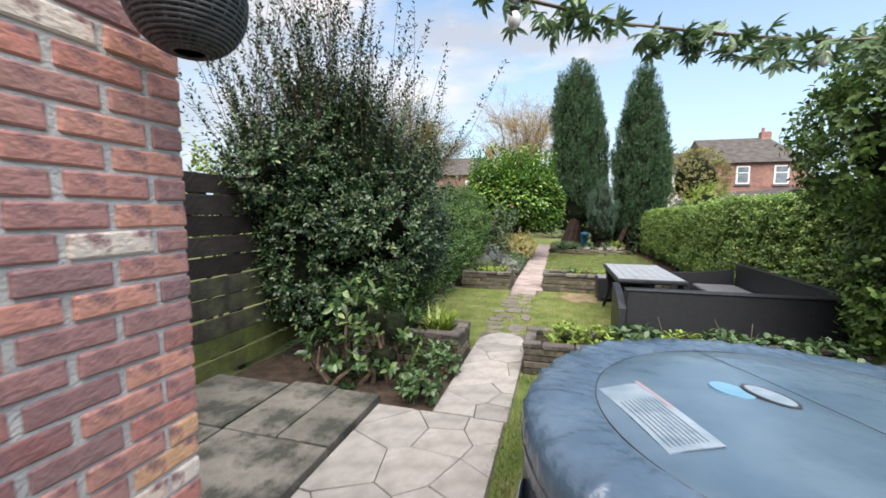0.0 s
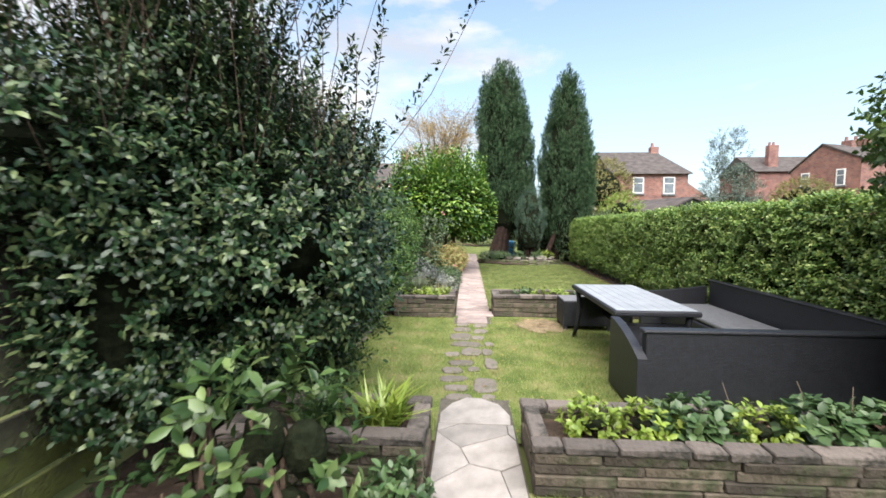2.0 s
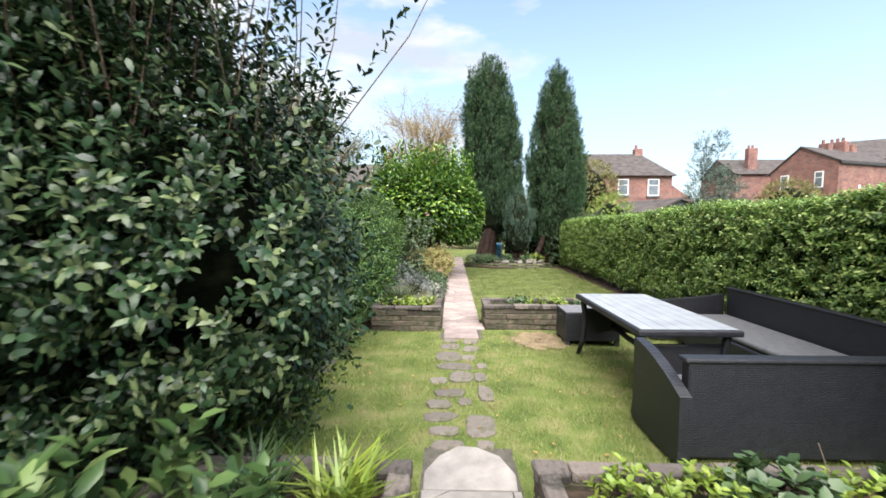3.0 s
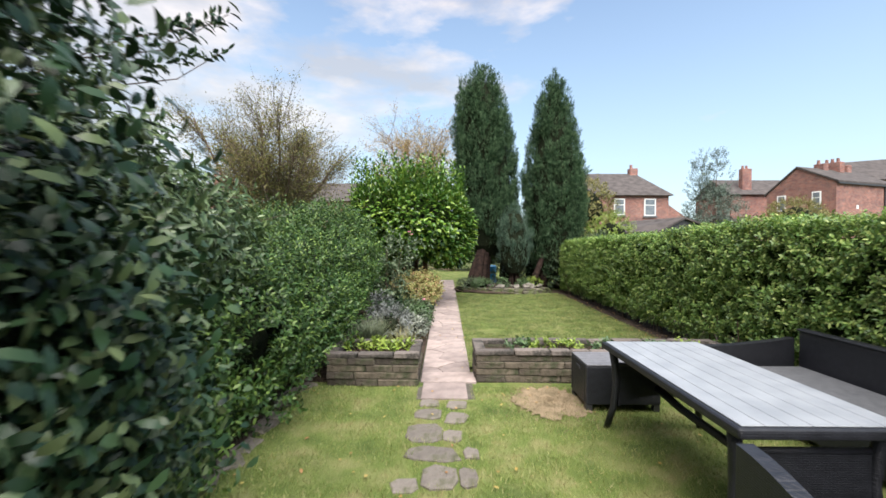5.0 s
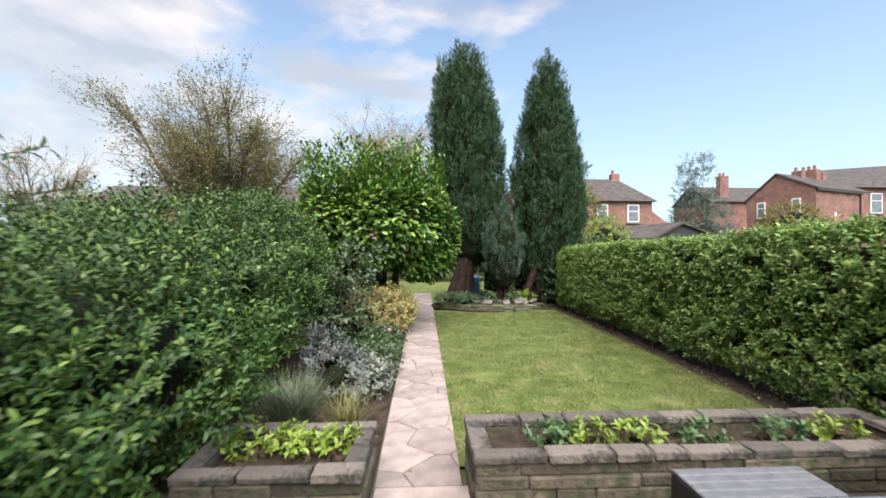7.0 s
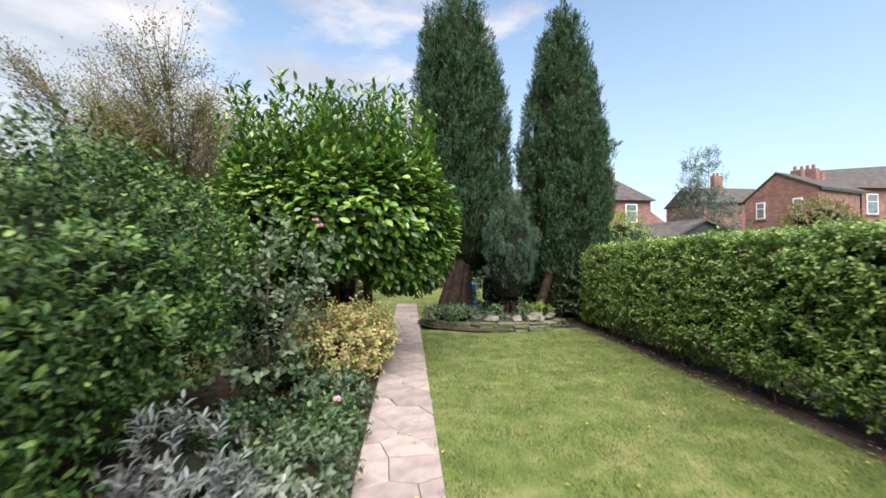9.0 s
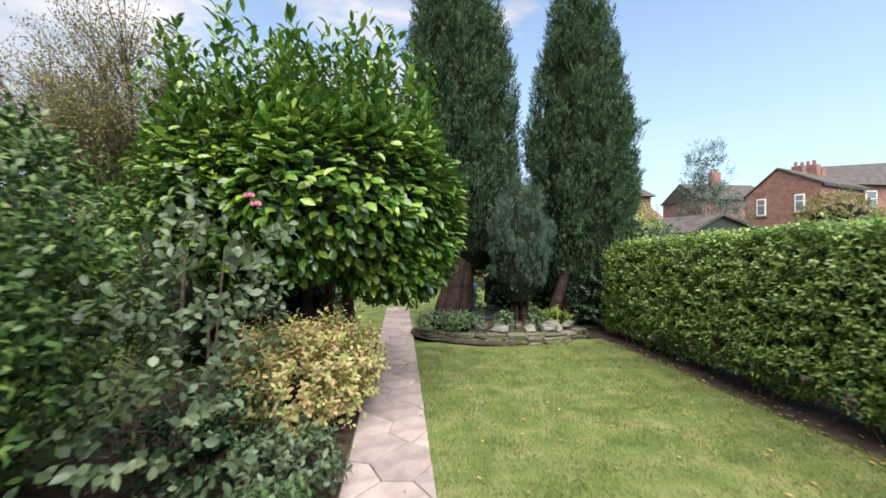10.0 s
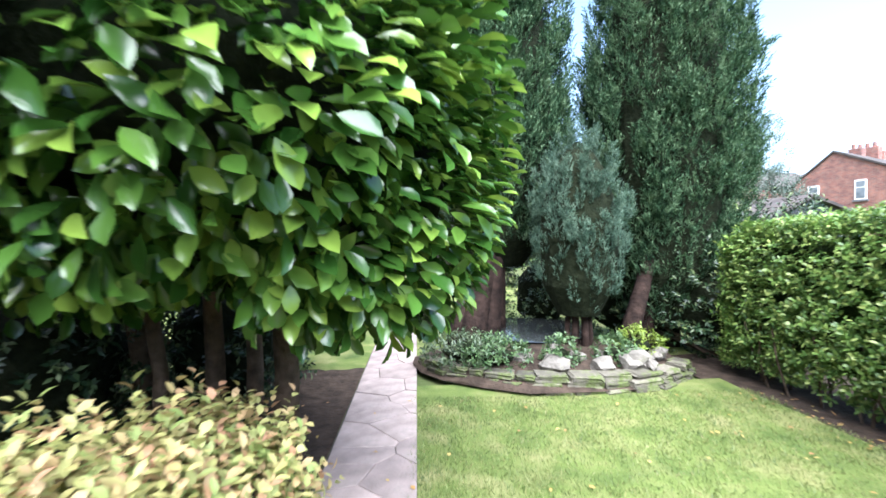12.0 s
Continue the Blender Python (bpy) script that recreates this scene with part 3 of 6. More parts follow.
path_near = tagged(part("path_near", box_bm(-1.24, -0.30, -1.2, 2.6, -0.03, 0.004), M_JOINT, None), "pale grey stone path of many-sided pavers", "path", kind="structure")
part("path_bed", box_bm(-0.83, -0.28, 2.603, 4.62, -0.03, 0.004), M_JOINT, path_near)
crazy_paving(path_near, (-1.24, -0.31, -1.2, 2.6), hex_sites(-1.15, -0.3, -1.2, 2.6, 0.37, 0.10, 3), 0.016, M_PAVE, 1)
crazy_paving(path_near, (-0.82, -0.29, 2.606, 4.2), hex_sites(-0.75, -0.3, 2.62, 4.2, 0.36, 0.10, 5), 0.016, M_PAVE, 2)
cap = [(-0.82, 4.205), (-0.30, 4.205), (-0.29, 4.34), (-0.36, 4.52), (-0.5, 4.62), (-0.62, 4.63), (-0.74, 4.52), (-0.82, 4.36)]
bm, c = stone_bm(cap, -0.02, 0.017)
part("paving_stone", bm, M_PAVE, path_near).location = (*c, 0)

stepping = thing("stepping_stone_path", "uneven flat stepping stones sunk in grass", "stepping stones", kind="structure")
rnd = random.Random(11)
STEPS = ((-0.69, 4.64, 0.24, 0.12), (-0.44, 4.65, 0.13, 0.12), (-0.70, 4.82, 0.24, 0.14), (-0.46, 4.91, 0.23, 0.36), (-0.74, 5.02, 0.25, 0.15), (-0.76, 5.22, 0.24, 0.17), (-0.55, 5.27, 0.13, 0.15), (-0.68, 5.44, 0.28, 0.17), (-0.38, 5.42, 0.15, 0.32),
         (-0.78, 5.70, 0.19, 0.2), (-0.57, 5.78, 0.23, 0.26), (-0.40, 5.78, 0.13, 0.23), (-0.62, 6.05, 0.38, 0.2), (-0.36, 6.06, 0.12, 0.15), (-0.70, 6.36, 0.28, 0.31), (-0.49, 6.30, 0.18, 0.2), (-0.69, 6.68, 0.24, 0.2), (-0.45, 6.62, 0.2, 0.24), (-0.69, 6.89, 0.2, 0.16), (-0.44, 6.87, 0.2, 0.17))
for cx, cy, ww, hh in STEPS:
    k = rnd.choice((6, 7, 7, 8))
    t0 = rnd.uniform(0, 1)
    poly = [(cx + ww / 2 * math.copysign(abs(math.cos(6.2832 * i / k + t0)) ** 0.55, math.cos(6.2832 * i / k + t0)) * rnd.uniform(0.8, 1.12), cy + hh / 2 * math.copysign(abs(math.sin(6.2832 * i / k + t0)) ** 0.55, math.sin(6.2832 * i / k + t0)) * rnd.uniform(0.72, 1.14)) for i in range(k)]
    bm, c = stone_bm(poly, -0.03, rnd.uniform(0.010, 0.02), 0.003, 0.008)
    part("stepping_stone", bm, M_STEP, stepping).location = (*c, 0)

path_far = tagged(part("path_far", box_bm(-0.81, -0.27, 7.0, 18.5, -0.03, 0.004), M_JOINT, None), "long straight path of pinkish crazy paving", "path", kind="structure")
for x0, x1, y0, y1 in ((-0.77, -0.33, 6.98, 7.4), (-0.80, -0.22, 7.41, 7.72)):
    bm, c = stone_bm([(x0, y0), (x1, y0), (x1, y1), (x0, y1)], -0.02, 0.02)
    part("paving_stone", bm, M_PAVE_FAR, path_far).location = (*c, 0)
crazy_paving(path_far, (-0.80, -0.27, 7.73, 18.4), hex_sites(-0.72, -0.25, 7.75, 18.4, 0.36, 0.13, 9), 0.017, M_PAVE_FAR, 4)

patio = tagged(part("patio", box_bm(-2.72, -1.25, -1.2, 2.60, -0.03, 0.03), M_JOINT, None), "weathered grey patio flags, stained dark, one step above the path", "patio", kind="structure")
for x0, x1, y0, y1 in ((-2.72, -2.02, 1.95, 2.62), (-2.01, -1.62, 1.95, 2.70), (-1.61, -1.245, 1.95, 2.66), (-2.0, -1.245, 1.16, 1.94), (-2.72, -2.01, 1.3, 1.94), (-2.0, -1.245, 0.4, 1.15), (-2.72, -2.01, 0.55, 1.29), (-1.98, -1.245, -0.4, 0.39), (-1.98, -1.245, -1.2, -0.41)):
    bm, c = stone_bm([(x0, y0), (x1, y0), (x1, y1), (x0, y1)], 0.0, 0.062 + random.uniform(-0.004, 0.004), 0.005, 0.008)
    o = part("flagstone", bm, M_SLAB, patio)
    o.location = (*c, 0)
    o.rotation_euler = (random.uniform(-0.008, 0.008), random.uniform(-0.008, 0.008), 0)

# ---- house walls behind and beside the start ----
WX, WY = -1.2, 1.06
wall_west = tagged(part("wall_west", box_bm(WX - 0.34, WX - 0.008, -1.2, WY - 0.008, -0.03, 3.6), M_MORTAR, None), "old red brick house wall with grey mortar joints", "brick wall", kind="structure")
# unseen wall added to close off sky and reflections behind the start
tagged(part("wall_south", box_bm(-1.54, 4.2, -1.6, -1.2, -0.03, 3.4), M_HOUSE, None), "red brick house wall, unseen, added behind the start", "brick wall", kind="structure")


def brick_mesh(length):
    me = bpy.data.meshes.new("brick")
    b = box_bm(-0.055, 0.055, -length / 2, length / 2, -0.0345, 0.0345, 0.009, 2)
    for v in b.verts:
        v.co += Vector((noise.noise(v.co * 37 + Vector((length * 90, 0, 0))), noise.noise(v.co * 41), noise.noise(v.co * 33))) * 0.004
    b.to_mesh(me)
    b.free()
    me.materials.append(M_BRICK)
    return me


STRETCH, HEADER = [brick_mesh(0.222 + 0.002 * k) for k in range(3)], [brick_mesh(0.104 + 0.001 * k) for k in range(3)]
for row in range(38):
    z, edge = 0.045 + 0.0805 * row, WY
    lengths = [0.226, 0.235] if row % 2 else [0.106, 0.235]
    k = 0
    while edge > 0.1:
        ln = lengths[k] if k < 2 else 0.235
        me = random.choice(HEADER if ln < 0.15 else STRETCH)
        o = part("brick", me, None, wall_west)
        o.location = (WX - 0.055 + random.uniform(-0.003, 0.002), edge - ln / 2, z + random.uniform(-0.002, 0.002))
        o.rotation_euler = (random.uniform(-0.012, 0.012), random.uniform(-0.006, 0.006), random.uniform(-0.01, 0.01))
        edge -= ln + 0.011
        k += 1

# ---- fence ----
fence = thing("fence", "dark timber fence of horizontal boards, green with algae low down", "fence")
bm_rnd = random.Random(21)
for k in range(10):
    z = 0.02 + 0.172 * k
    o = part("board", box_bm(-0.011, 0.011, -3.4, 3.4, -0.078 - 0.003 * (k % 3), 0.079, 0.004), M_FENCE_LOW if k < 2 else M_FENCE_MID if k < 5 else M_FENCE, fence)
    o.location = (-2.75 - (0.012 if k % 2 else 0), 2.2, z + 0.09)
    o.rotation_euler = (bm_rnd.uniform(-0.002, 0.002), radians(2), 0)
for y in (-1.0, 1.1, 2.95, 4.8):
    part("post", box_bm(-2.87, -2.785, y - 0.045, y + 0.045, -0.03, 1.72, 0.005), M_FENCE, fence)


# ---- stone planters ----
def planter(name, label, x0, x1, y0, y1, h, seed):
    rnd = random.Random(seed)
    ob = thing(name, label, "planter")
    t, copes = 0.095, 0.05
    part("soil", box_bm(x0 + t, x1 - t, y0 + t, y1 - t, 0.0, h - 0.09), M_SOIL, ob)
    part("core", box_bm(x0 + 0.02, x1 - 0.02, y0 + 0.02, y0 + t - 0.01, -0.02, h - copes - 0.004), M_JOINT, ob)
    part("core", box_bm(x0 + 0.02, x1 - 0.02, y1 - t + 0.01, y1 - 0.02, -0.02, h - copes - 0.004), M_JOINT, ob)
    for xa in (x0, x1 - t):
        part("core", box_bm(xa + 0.02, xa + t - 0.01, y0 + t - 0.009, y1 - t + 0.009, -0.02, h - copes - 0.004), M_JOINT, ob)
    rows = 4
    rh = (h - copes) / rows
    for r in range(rows):
        z = rh * r + rh / 2
        for side in range(4):
            along_x = side < 2
            a, b = (x0, x1) if along_x else (y0 + t, y1 - t)
            s = a
            while s < b - 0.02:
                ln = min(rnd.uniform(0.2, 0.62), b - s)
                if b - s - ln < 0.1:
                    ln = b - s
                d = t + rnd.uniform(-0.014, 0.012)
                hx, hy = (ln / 2 - 0.003, d / 2) if along_x else (d / 2, ln / 2 - 0.003)
                bm = box_bm(-hx, hx, -hy, hy, -rh / 2 + 0.003, rh / 2 - 0.002, 0.007)
                for v in bm.verts:
                    v.co += Vector((rnd.uniform(-1, 1), rnd.uniform(-1, 1), rnd.uniform(-0.6, 0.6))) * 0.0035
                o = part("stone", bm, M_STONE, ob)
                off = (d - t) / 2
                o.location = (s + ln / 2, (y0 + t / 2 - off) if side == 0 else (y1 - t / 2 + off), z) if along_x else ((x0 + t / 2 - off) if side == 2 else (x1 - t / 2 + off), s + ln / 2, z)
                s += ln
    for side in range(4):
        along_x = side < 2
        a, b = (x0 - 0.012, x1 + 0.012) if along_x else (y0 + t, y1 - t)
        s = a
        while s < b - 0.02:
            ln = min(rnd.uniform(0.16, 0.42), b - s)
            if b - s - ln < 0.15:
                ln = b - s
            hx, hy = (ln / 2 - 0.004, t / 2 + rnd.uniform(0.0, 0.014)) if along_x else (t / 2 + rnd.uniform(0.0, 0.014), ln / 2 - 0.004)
            bm = box_bm(-hx, hx, -hy, hy, rnd.uniform(-0.004, 0.0), copes + rnd.uniform(-0.006, 0.004), 0.012, 2)
            for v in bm.verts:
                v.co += Vector((rnd.uniform(-1, 1), rnd.uniform(-1, 1), rnd.uniform(-0.6, 0.6))) * 0.004
            o = part("coping_stone", bm, M_COPING, ob)
            o.location = (s + ln / 2, (y0 + t / 2) if side == 0 else (y1 - t / 2), h - copes) if along_x else ((x0 + t / 2) if side == 2 else (x1 - t / 2), s + ln / 2, h - copes)
            s += ln
    return ob


planter("stone_planter", "low grey stone planter with flat coping beside the path", -0.26, 2.5, 3.5, 4.05, 0.285, 1)
planter("stone_planter", "low mossy stone planter with straggling leaves", -2.0, -0.85, 3.5, 4.02, 0.30, 2)
planter("stone_planter", "long low stone planter with small green herbs", -0.23, 2.5, 7.45, 8.0, 0.33, 3)
planter("stone_planter", "short low stone planter with small green herbs", -1.73, -0.81, 7.32, 7.92, 0.33, 4)


# ---- woven garden furniture ----
def rattan_material():
    m = material("woven_rattan", [(0.3, (0.010, 0.0108, 0.0135)), (0.7, (0.019, 0.02, 0.025))], 0.40, 30, spec=0.35)
    n, l = m.node_tree.nodes, m.node_tree.links
    tc = n.new("ShaderNodeTexCoord")
    sep = n.new("ShaderNodeSeparateXYZ")
    l.new(tc.outputs["Object"], sep.inputs[0])
    add = n.new("ShaderNodeMath")
    l.new(sep.outputs["X"], add.inputs[0])
    l.new(sep.outputs["Y"], add.inputs[1])
    com = n.new("ShaderNodeCombineXYZ")
    l.new(add.outputs[0], com.inputs["X"])
    l.new(sep.outputs["Z"], com.inputs["Y"])
    bt = n.new("ShaderNodeTexBrick")
    bt.inputs["Scale"].default_value = 1.0
    bt.inputs["Brick Width"].default_value, bt.inputs["Row Height"].default_value, bt.inputs["Mortar Size"].default_value = 0.034, 0.0105, 0.0024
    bt.inputs["Mortar Smooth"].default_value = 1.0
    l.new(com.outputs[0], bt.inputs["Vector"])
    inv = n.new("ShaderNodeMath")
    inv.operation = "SUBTRACT"
    inv.inputs[0].default_value = 1.0
    l.new(bt.outputs["Fac"], inv.inputs[1])
    b = n.new("ShaderNodeBump")
    b.inputs["Strength"].default_value, b.inputs["Distance"].default_value = 0.45, 0.004
    l.new(inv.outputs[0], b.inputs["Height"])
    l.new(b.outputs["Normal"], n["Principled BSDF"].inputs["Normal"])
    return m


M_WEAVE = rattan_material()


def arm_bm(length, depth_low, h_back, h_front, thick):
    """A side panel in the x = 0 plane whose top sweeps down in a curve from back (y = 0) to front (y = length)."""
    bm = bmesh.new()
    top = [(length * s, h_front + (h_back - h_front) * (1 - s) ** 1.7) for s in (0, 0.15, 0.3, 0.5, 0.7, 0.85, 1.0)]
    prof = [(0, 0.03)] + top + [(length, 0.03)]
    a = [bm.verts.new((0, y, z)) for y, z in prof]
    b = [bm.verts.new((thick, y, z)) for y, z in prof]
    bm.faces.new(a)
    bm.faces.new(b[::-1])
    for i in range(len(prof)):
        j = (i + 1) % len(prof)
        bm.faces.new((a[j], a[i], b[i], b[j]))
    bmesh.ops.recalc_face_normals(bm, faces=bm.faces)
    return bm


sofa = thing("corner_sofa", "dark grey woven rattan corner sofa on the lawn", "sofa")
part("back_panel", box_bm(0.72, 2.67, 4.48, 4.56, 0.04, 0.63, 0.015, 2), M_WEAVE, sofa)
part("top_rail", box_bm(0.70, 2.69, 4.47, 4.57, 0.615, 0.645, 0.012, 2), M_WEAVE, sofa)
part("back_panel", box_bm(2.60, 2.67, 4.565, 6.95, 0.04, 0.66, 0.015, 2), M_WEAVE, sofa)
part("top_rail", box_bm(2.59, 2.68, 4.575, 6.97, 0.65, 0.675, 0.012, 2), M_WEAVE, sofa)
o = part("armrest", arm_bm(0.58, 0, 0.44, 0.62, 0.07), M_WEAVE, sofa)
o.location = (0.64, 4.42, 0)
o = part("armrest", arm_bm(0.85, 0, 0.58, 0.5, 0.07), M_WEAVE, sofa)
o.matrix_local = pose(2.60, 6.99, 0, 0, 0, 90)
part("seat_base", box_bm(0.72, 2.59, 4.565, 5.02, 0.05, 0.30, 0.02, 2), M_WEAVE, sofa)
part("seat_base", box_bm(2.0, 2.59, 5.025, 6.93, 0.05, 0.30, 0.02, 2), M_WEAVE, sofa)
part("cushion", box_bm(0.74, 2.58, 4.57, 5.0, 0.304, 0.36, 0.025, 3), M_CUSHION, sofa, "flat grey seat cushion")
part("cushion", box_bm(2.02, 2.58, 5.02, 6.9, 0.304, 0.36, 0.025, 3), M_CUSHION, sofa, "flat grey seat cushion")
for x, y in ((0.78, 4.62), (0.78, 4.95), (2.55, 4.62), (2.05, 6.85), (2.55, 6.85), (2.05, 5.9)):
    part("foot", box_bm(x - 0.03, x + 0.03, y - 0.03, y + 0.03, 0.0, 0.05), M_RATTAN, sofa)

table = thing("garden_table", "dark rattan garden table with a pale slatted top", "table")
TX0, TX1, TY0, TY1, TZ = 0.69, 1.45, 5.05, 6.54, 0.66
part("edge_band", box_bm(TX0, TX1, TY0, TY1, TZ - 0.055, TZ - 0.006, 0.014, 3), M_WEAVE, table)
sl = 7
for k in range(sl):
    w = (TX1 - TX0 - 0.05) / sl
    x = TX0 + 0.025 + w * k
    part("slat", box_bm(x + 0.0016, x + w - 0.0016, TY0 + 0.025, TY1 - 0.025, TZ - 0.005, TZ, 0.002), M_RATTAN_TOP, table)
for sx, x in ((1, TX0 + 0.05), (-1, TX1 - 0.05)):
    for sy, y in ((1, TY0 + 0.10), (-1, TY1 - 0.10)):
        bm = tube([(x, y, TZ - 0.04), (x + 0.016 * sx, y + 0.012 * sy, TZ - 0.16), (x + 0.022 * sx, y + 0.02 * sy, 0.36), (x + 0.008 * sx, y + 0.008 * sy, 0.18), (x - 0.03 * sx, y - 0.03 * sy, 0.0)], [0.03, 0.029, 0.027, 0.025, 0.022], 10)
        smooth(part("leg", bm, M_WEAVE, table))
mid = (TX0 + TX1) / 2
smooth(part("stretcher", tube([(mid, TY0 + 0.135, 0.33), (mid, 5.5, 0.30), (mid, 6.1, 0.30), (mid, TY1 - 0.135, 0.33)], [0.03, 0.026, 0.026, 0.03], 8), M_WEAVE, table))
for y in (TY0 + 0.12, TY1 - 0.12):
    xs = [TX0 + 0.085 + (TX1 - TX0 - 0.17) * k / 10 for k in range(11)]
    arch = [(x, y - 0.013, 0.19 + 0.09 * (1 - ((x - mid) / (xs[-1] - mid)) ** 2)) for x in xs]
    crown = [(xs[-1], y - 0.013, 0.50), (xs[0], y - 0.013, 0.50)]
    part("end_panel", prism(arch + crown, [(a, b + 0.026, c) for a, b, c in arch + crown]), M_WEAVE, table, "dark woven end panel with an arched foot")
    smooth(part("crossbar", tube([(xs[0], y, 0.505), (xs[-1], y, 0.505)], [0.017, 0.017], 8), M_WEAVE, table))

bx = thing("storage_box", "dark woven rattan box stool with a grey slatted lid", "storage box")
for k, (x0, x1, y0, y1) in enumerate(((0.65, 1.28, 6.75, 6.79), (0.65, 1.28, 7.12, 7.16), (0.65, 0.69, 6.791, 7.119), (1.24, 1.28, 6.791, 7.119))):
    part("panel", box_bm(x0, x1, y0, y1, 0.06, 0.385, 0.008, 2), M_WEAVE, bx)
part("base", box_bm(0.69, 1.24, 6.79, 7.12, 0.06, 0.08), M_RATTAN, bx)
for k in range(7):
    y = 6.75 + 0.41 / 7 * k
    part("slat", box_bm(0.655, 1.275, y + 0.003, y + 0.41 / 7 - 0.003, 0.387, 0.402, 0.004), M_LID, bx)
part("grip", box_bm(0.644, 0.652, 6.9, 7.01, 0.31, 0.345, 0.003), M_BLACK, bx, "dark hand slot")
for x in (0.68, 1.25):
    for y in (6.78, 7.13):
        part("foot", box_bm(x - 0.025, x + 0.025, y - 0.025, y + 0.025, 0, 0.06), M_RATTAN, bx)

# ---- covered inflatable spa ----
SX, SY, SR = 0.92, 1.66, 0.98
spa = thing("inflatable_spa", "round inflatable hot tub under a blue-grey zipped cover", "hot tub", at=(SX, SY, 0))
bm = bmesh.new()
N = 360
prof_out = [(SR - 0.02, 0.0), (SR + 0.035, 0.08), (SR + 0.055, 0.25), (SR + 0.05, 0.42), (SR + 0.035, 0.53)]
rings = [[bm.verts.new((r * math.cos(6.28318 * k / N), r * math.sin(6.28318 * k / N), z)) for k in range(N)] for r, z in prof_out]
for a, b in zip(rings, rings[1:]):
    for k in range(N):
        bm.faces.new((a[k], a[(k + 1) % N], b[(k + 1) % N], b[k]))
smooth(part("tub_wall", bm, M_SPA_SIDE, spa, "dark navy padded tub wall"))
prof_top = [(SR + 0.05, 0.47), (SR + 0.058, 0.56), (SR + 0.052, 0.63), (SR + 0.03, 0.665), (SR - 0.02, 0.682), (SR - 0.08, 0.690), (SR - 0.14, 0.690), (SR - 0.20, 0.686), (SR - 0.225, 0.684), (SR - 0.24, 0.690), (SR - 0.30, 0.700), (SR - 0.36, 0.706), (SR - 0.5, 0.716), (SR - 0.7, 0.722), (0.14, 0.727)]
crease = (0.15, 0.4, 0.8, 1.0, 1.0, 0.85, 0.7, 0.45, 0.1)
wr = random.Random(4)
folds = [(wr.uniform(0, 6.2832), wr.uniform(0.010, 0.028), wr.uniform(-0.7, 1.2), wr.uniform(-1.6, 1.6)) for _ in range(120)]
rings = []
for i, (r, z) in enumerate(prof_top):
    amp, ring = crease[i] if i < len(crease) else 0.0, []
    for k in range(N):
        a = 6.28318 * k / N
        w = 0.0
        if amp:
            for fa, fw, fs, fk in folds:
                d = (a - fa - fk * (r - 0.9) + math.pi) % 6.28318 - math.pi
                if abs(d) < 4 * fw:
                    w += fs * math.exp(-(d / fw) ** 2)
            w = max(-1.0, min(1.5, w)) + 0.5 * noise.noise(Vector((math.cos(a) * 7, math.sin(a) * 7, r * 9)))
        sag = 0.006 * noise.noise(Vector((math.cos(a) * r * 3, math.sin(a) * r * 3, 2)))
        ring.append(((r + 0.008 * amp * w) * math.cos(a), (r + 0.008 * amp * w) * math.sin(a), z + 0.012 * amp * w + sag))
    rings.append(ring)
for name, rows, mat, label in (("cover_flange", rings[:9], M_SPA_RIM, "creased blue-grey cover edge"), ("cover_lid", rings[8:], M_SPA, "smooth blue-grey cover top")):
    bm = bmesh.new()
    vs = [[bm.verts.new(p) for p in row] for row in rows]
    for a, b in zip(vs, vs[1:]):
        for k in range(N):
            bm.faces.new((a[k], a[(k + 1) % N], b[(k + 1) % N], b[k]))
    if name == "cover_lid":
        bm.faces.new(vs[-1])
    smooth(part(name, bm, mat, spa, label))


def ring_tube(r, z, rad, n=96):
    bm = bmesh.new()
    rows = [[bm.verts.new(((r + rad * math.cos(t)) * math.cos(6.28318 * k / n), (r + rad * math.cos(t)) * math.sin(6.28318 * k / n), z + rad * math.sin(t))) for t in (0, 1.57, 3.14, 4.71)] for k in range(n)]
    for k in range(n):
        for j in range(4):
            bm.faces.new((rows[k][j], rows[(k + 1) % n][j], rows[(k + 1) % n][(j + 1) % 4], rows[k][(j + 1) % 4]))
    return bm


smooth(part("piping", ring_tube(SR - 0.23, 0.688, 0.002), M_BLACK, spa, "dark piping round the lid"))
smooth(part("piping", ring_tube(SR + 0.058, 0.56, 0.0035), M_BLACK, spa, "dark piping round the skirt"))


def on_cover(x, y, w, d, turn, name, mat, label="", lift=0.003, z=0.722):
    bm = bmesh.new()
    nx, ny = max(1, int(w / 0.05)), max(1, int(d / 0.05))
    g = []
    for i in range(nx + 1):
        g.append([])
        for j in range(ny + 1):
            p = Vector((w * (i / nx - 0.5), d * (j / ny - 0.5), 0))
            p.rotate(Euler((0, 0, radians(turn))))
            r = math.hypot(p.x + x, p.y + y)
            zz = float(np.interp(r, [0.14, 0.28, 0.48, 0.62, 0.69, 0.72], [0.727, 0.722, 0.715, 0.705, 0.694, 0.687])) + lift + 0.006
            g[-1].append(bm.verts.new((p.x + x, p.y + y, zz)))
    for i in range(nx):
        for j in range(ny):
            bm.faces.new((g[i][j], g[i + 1][j], g[i + 1][j + 1], g[i][j + 1]))
    return part(name, bm, mat, spa, label)


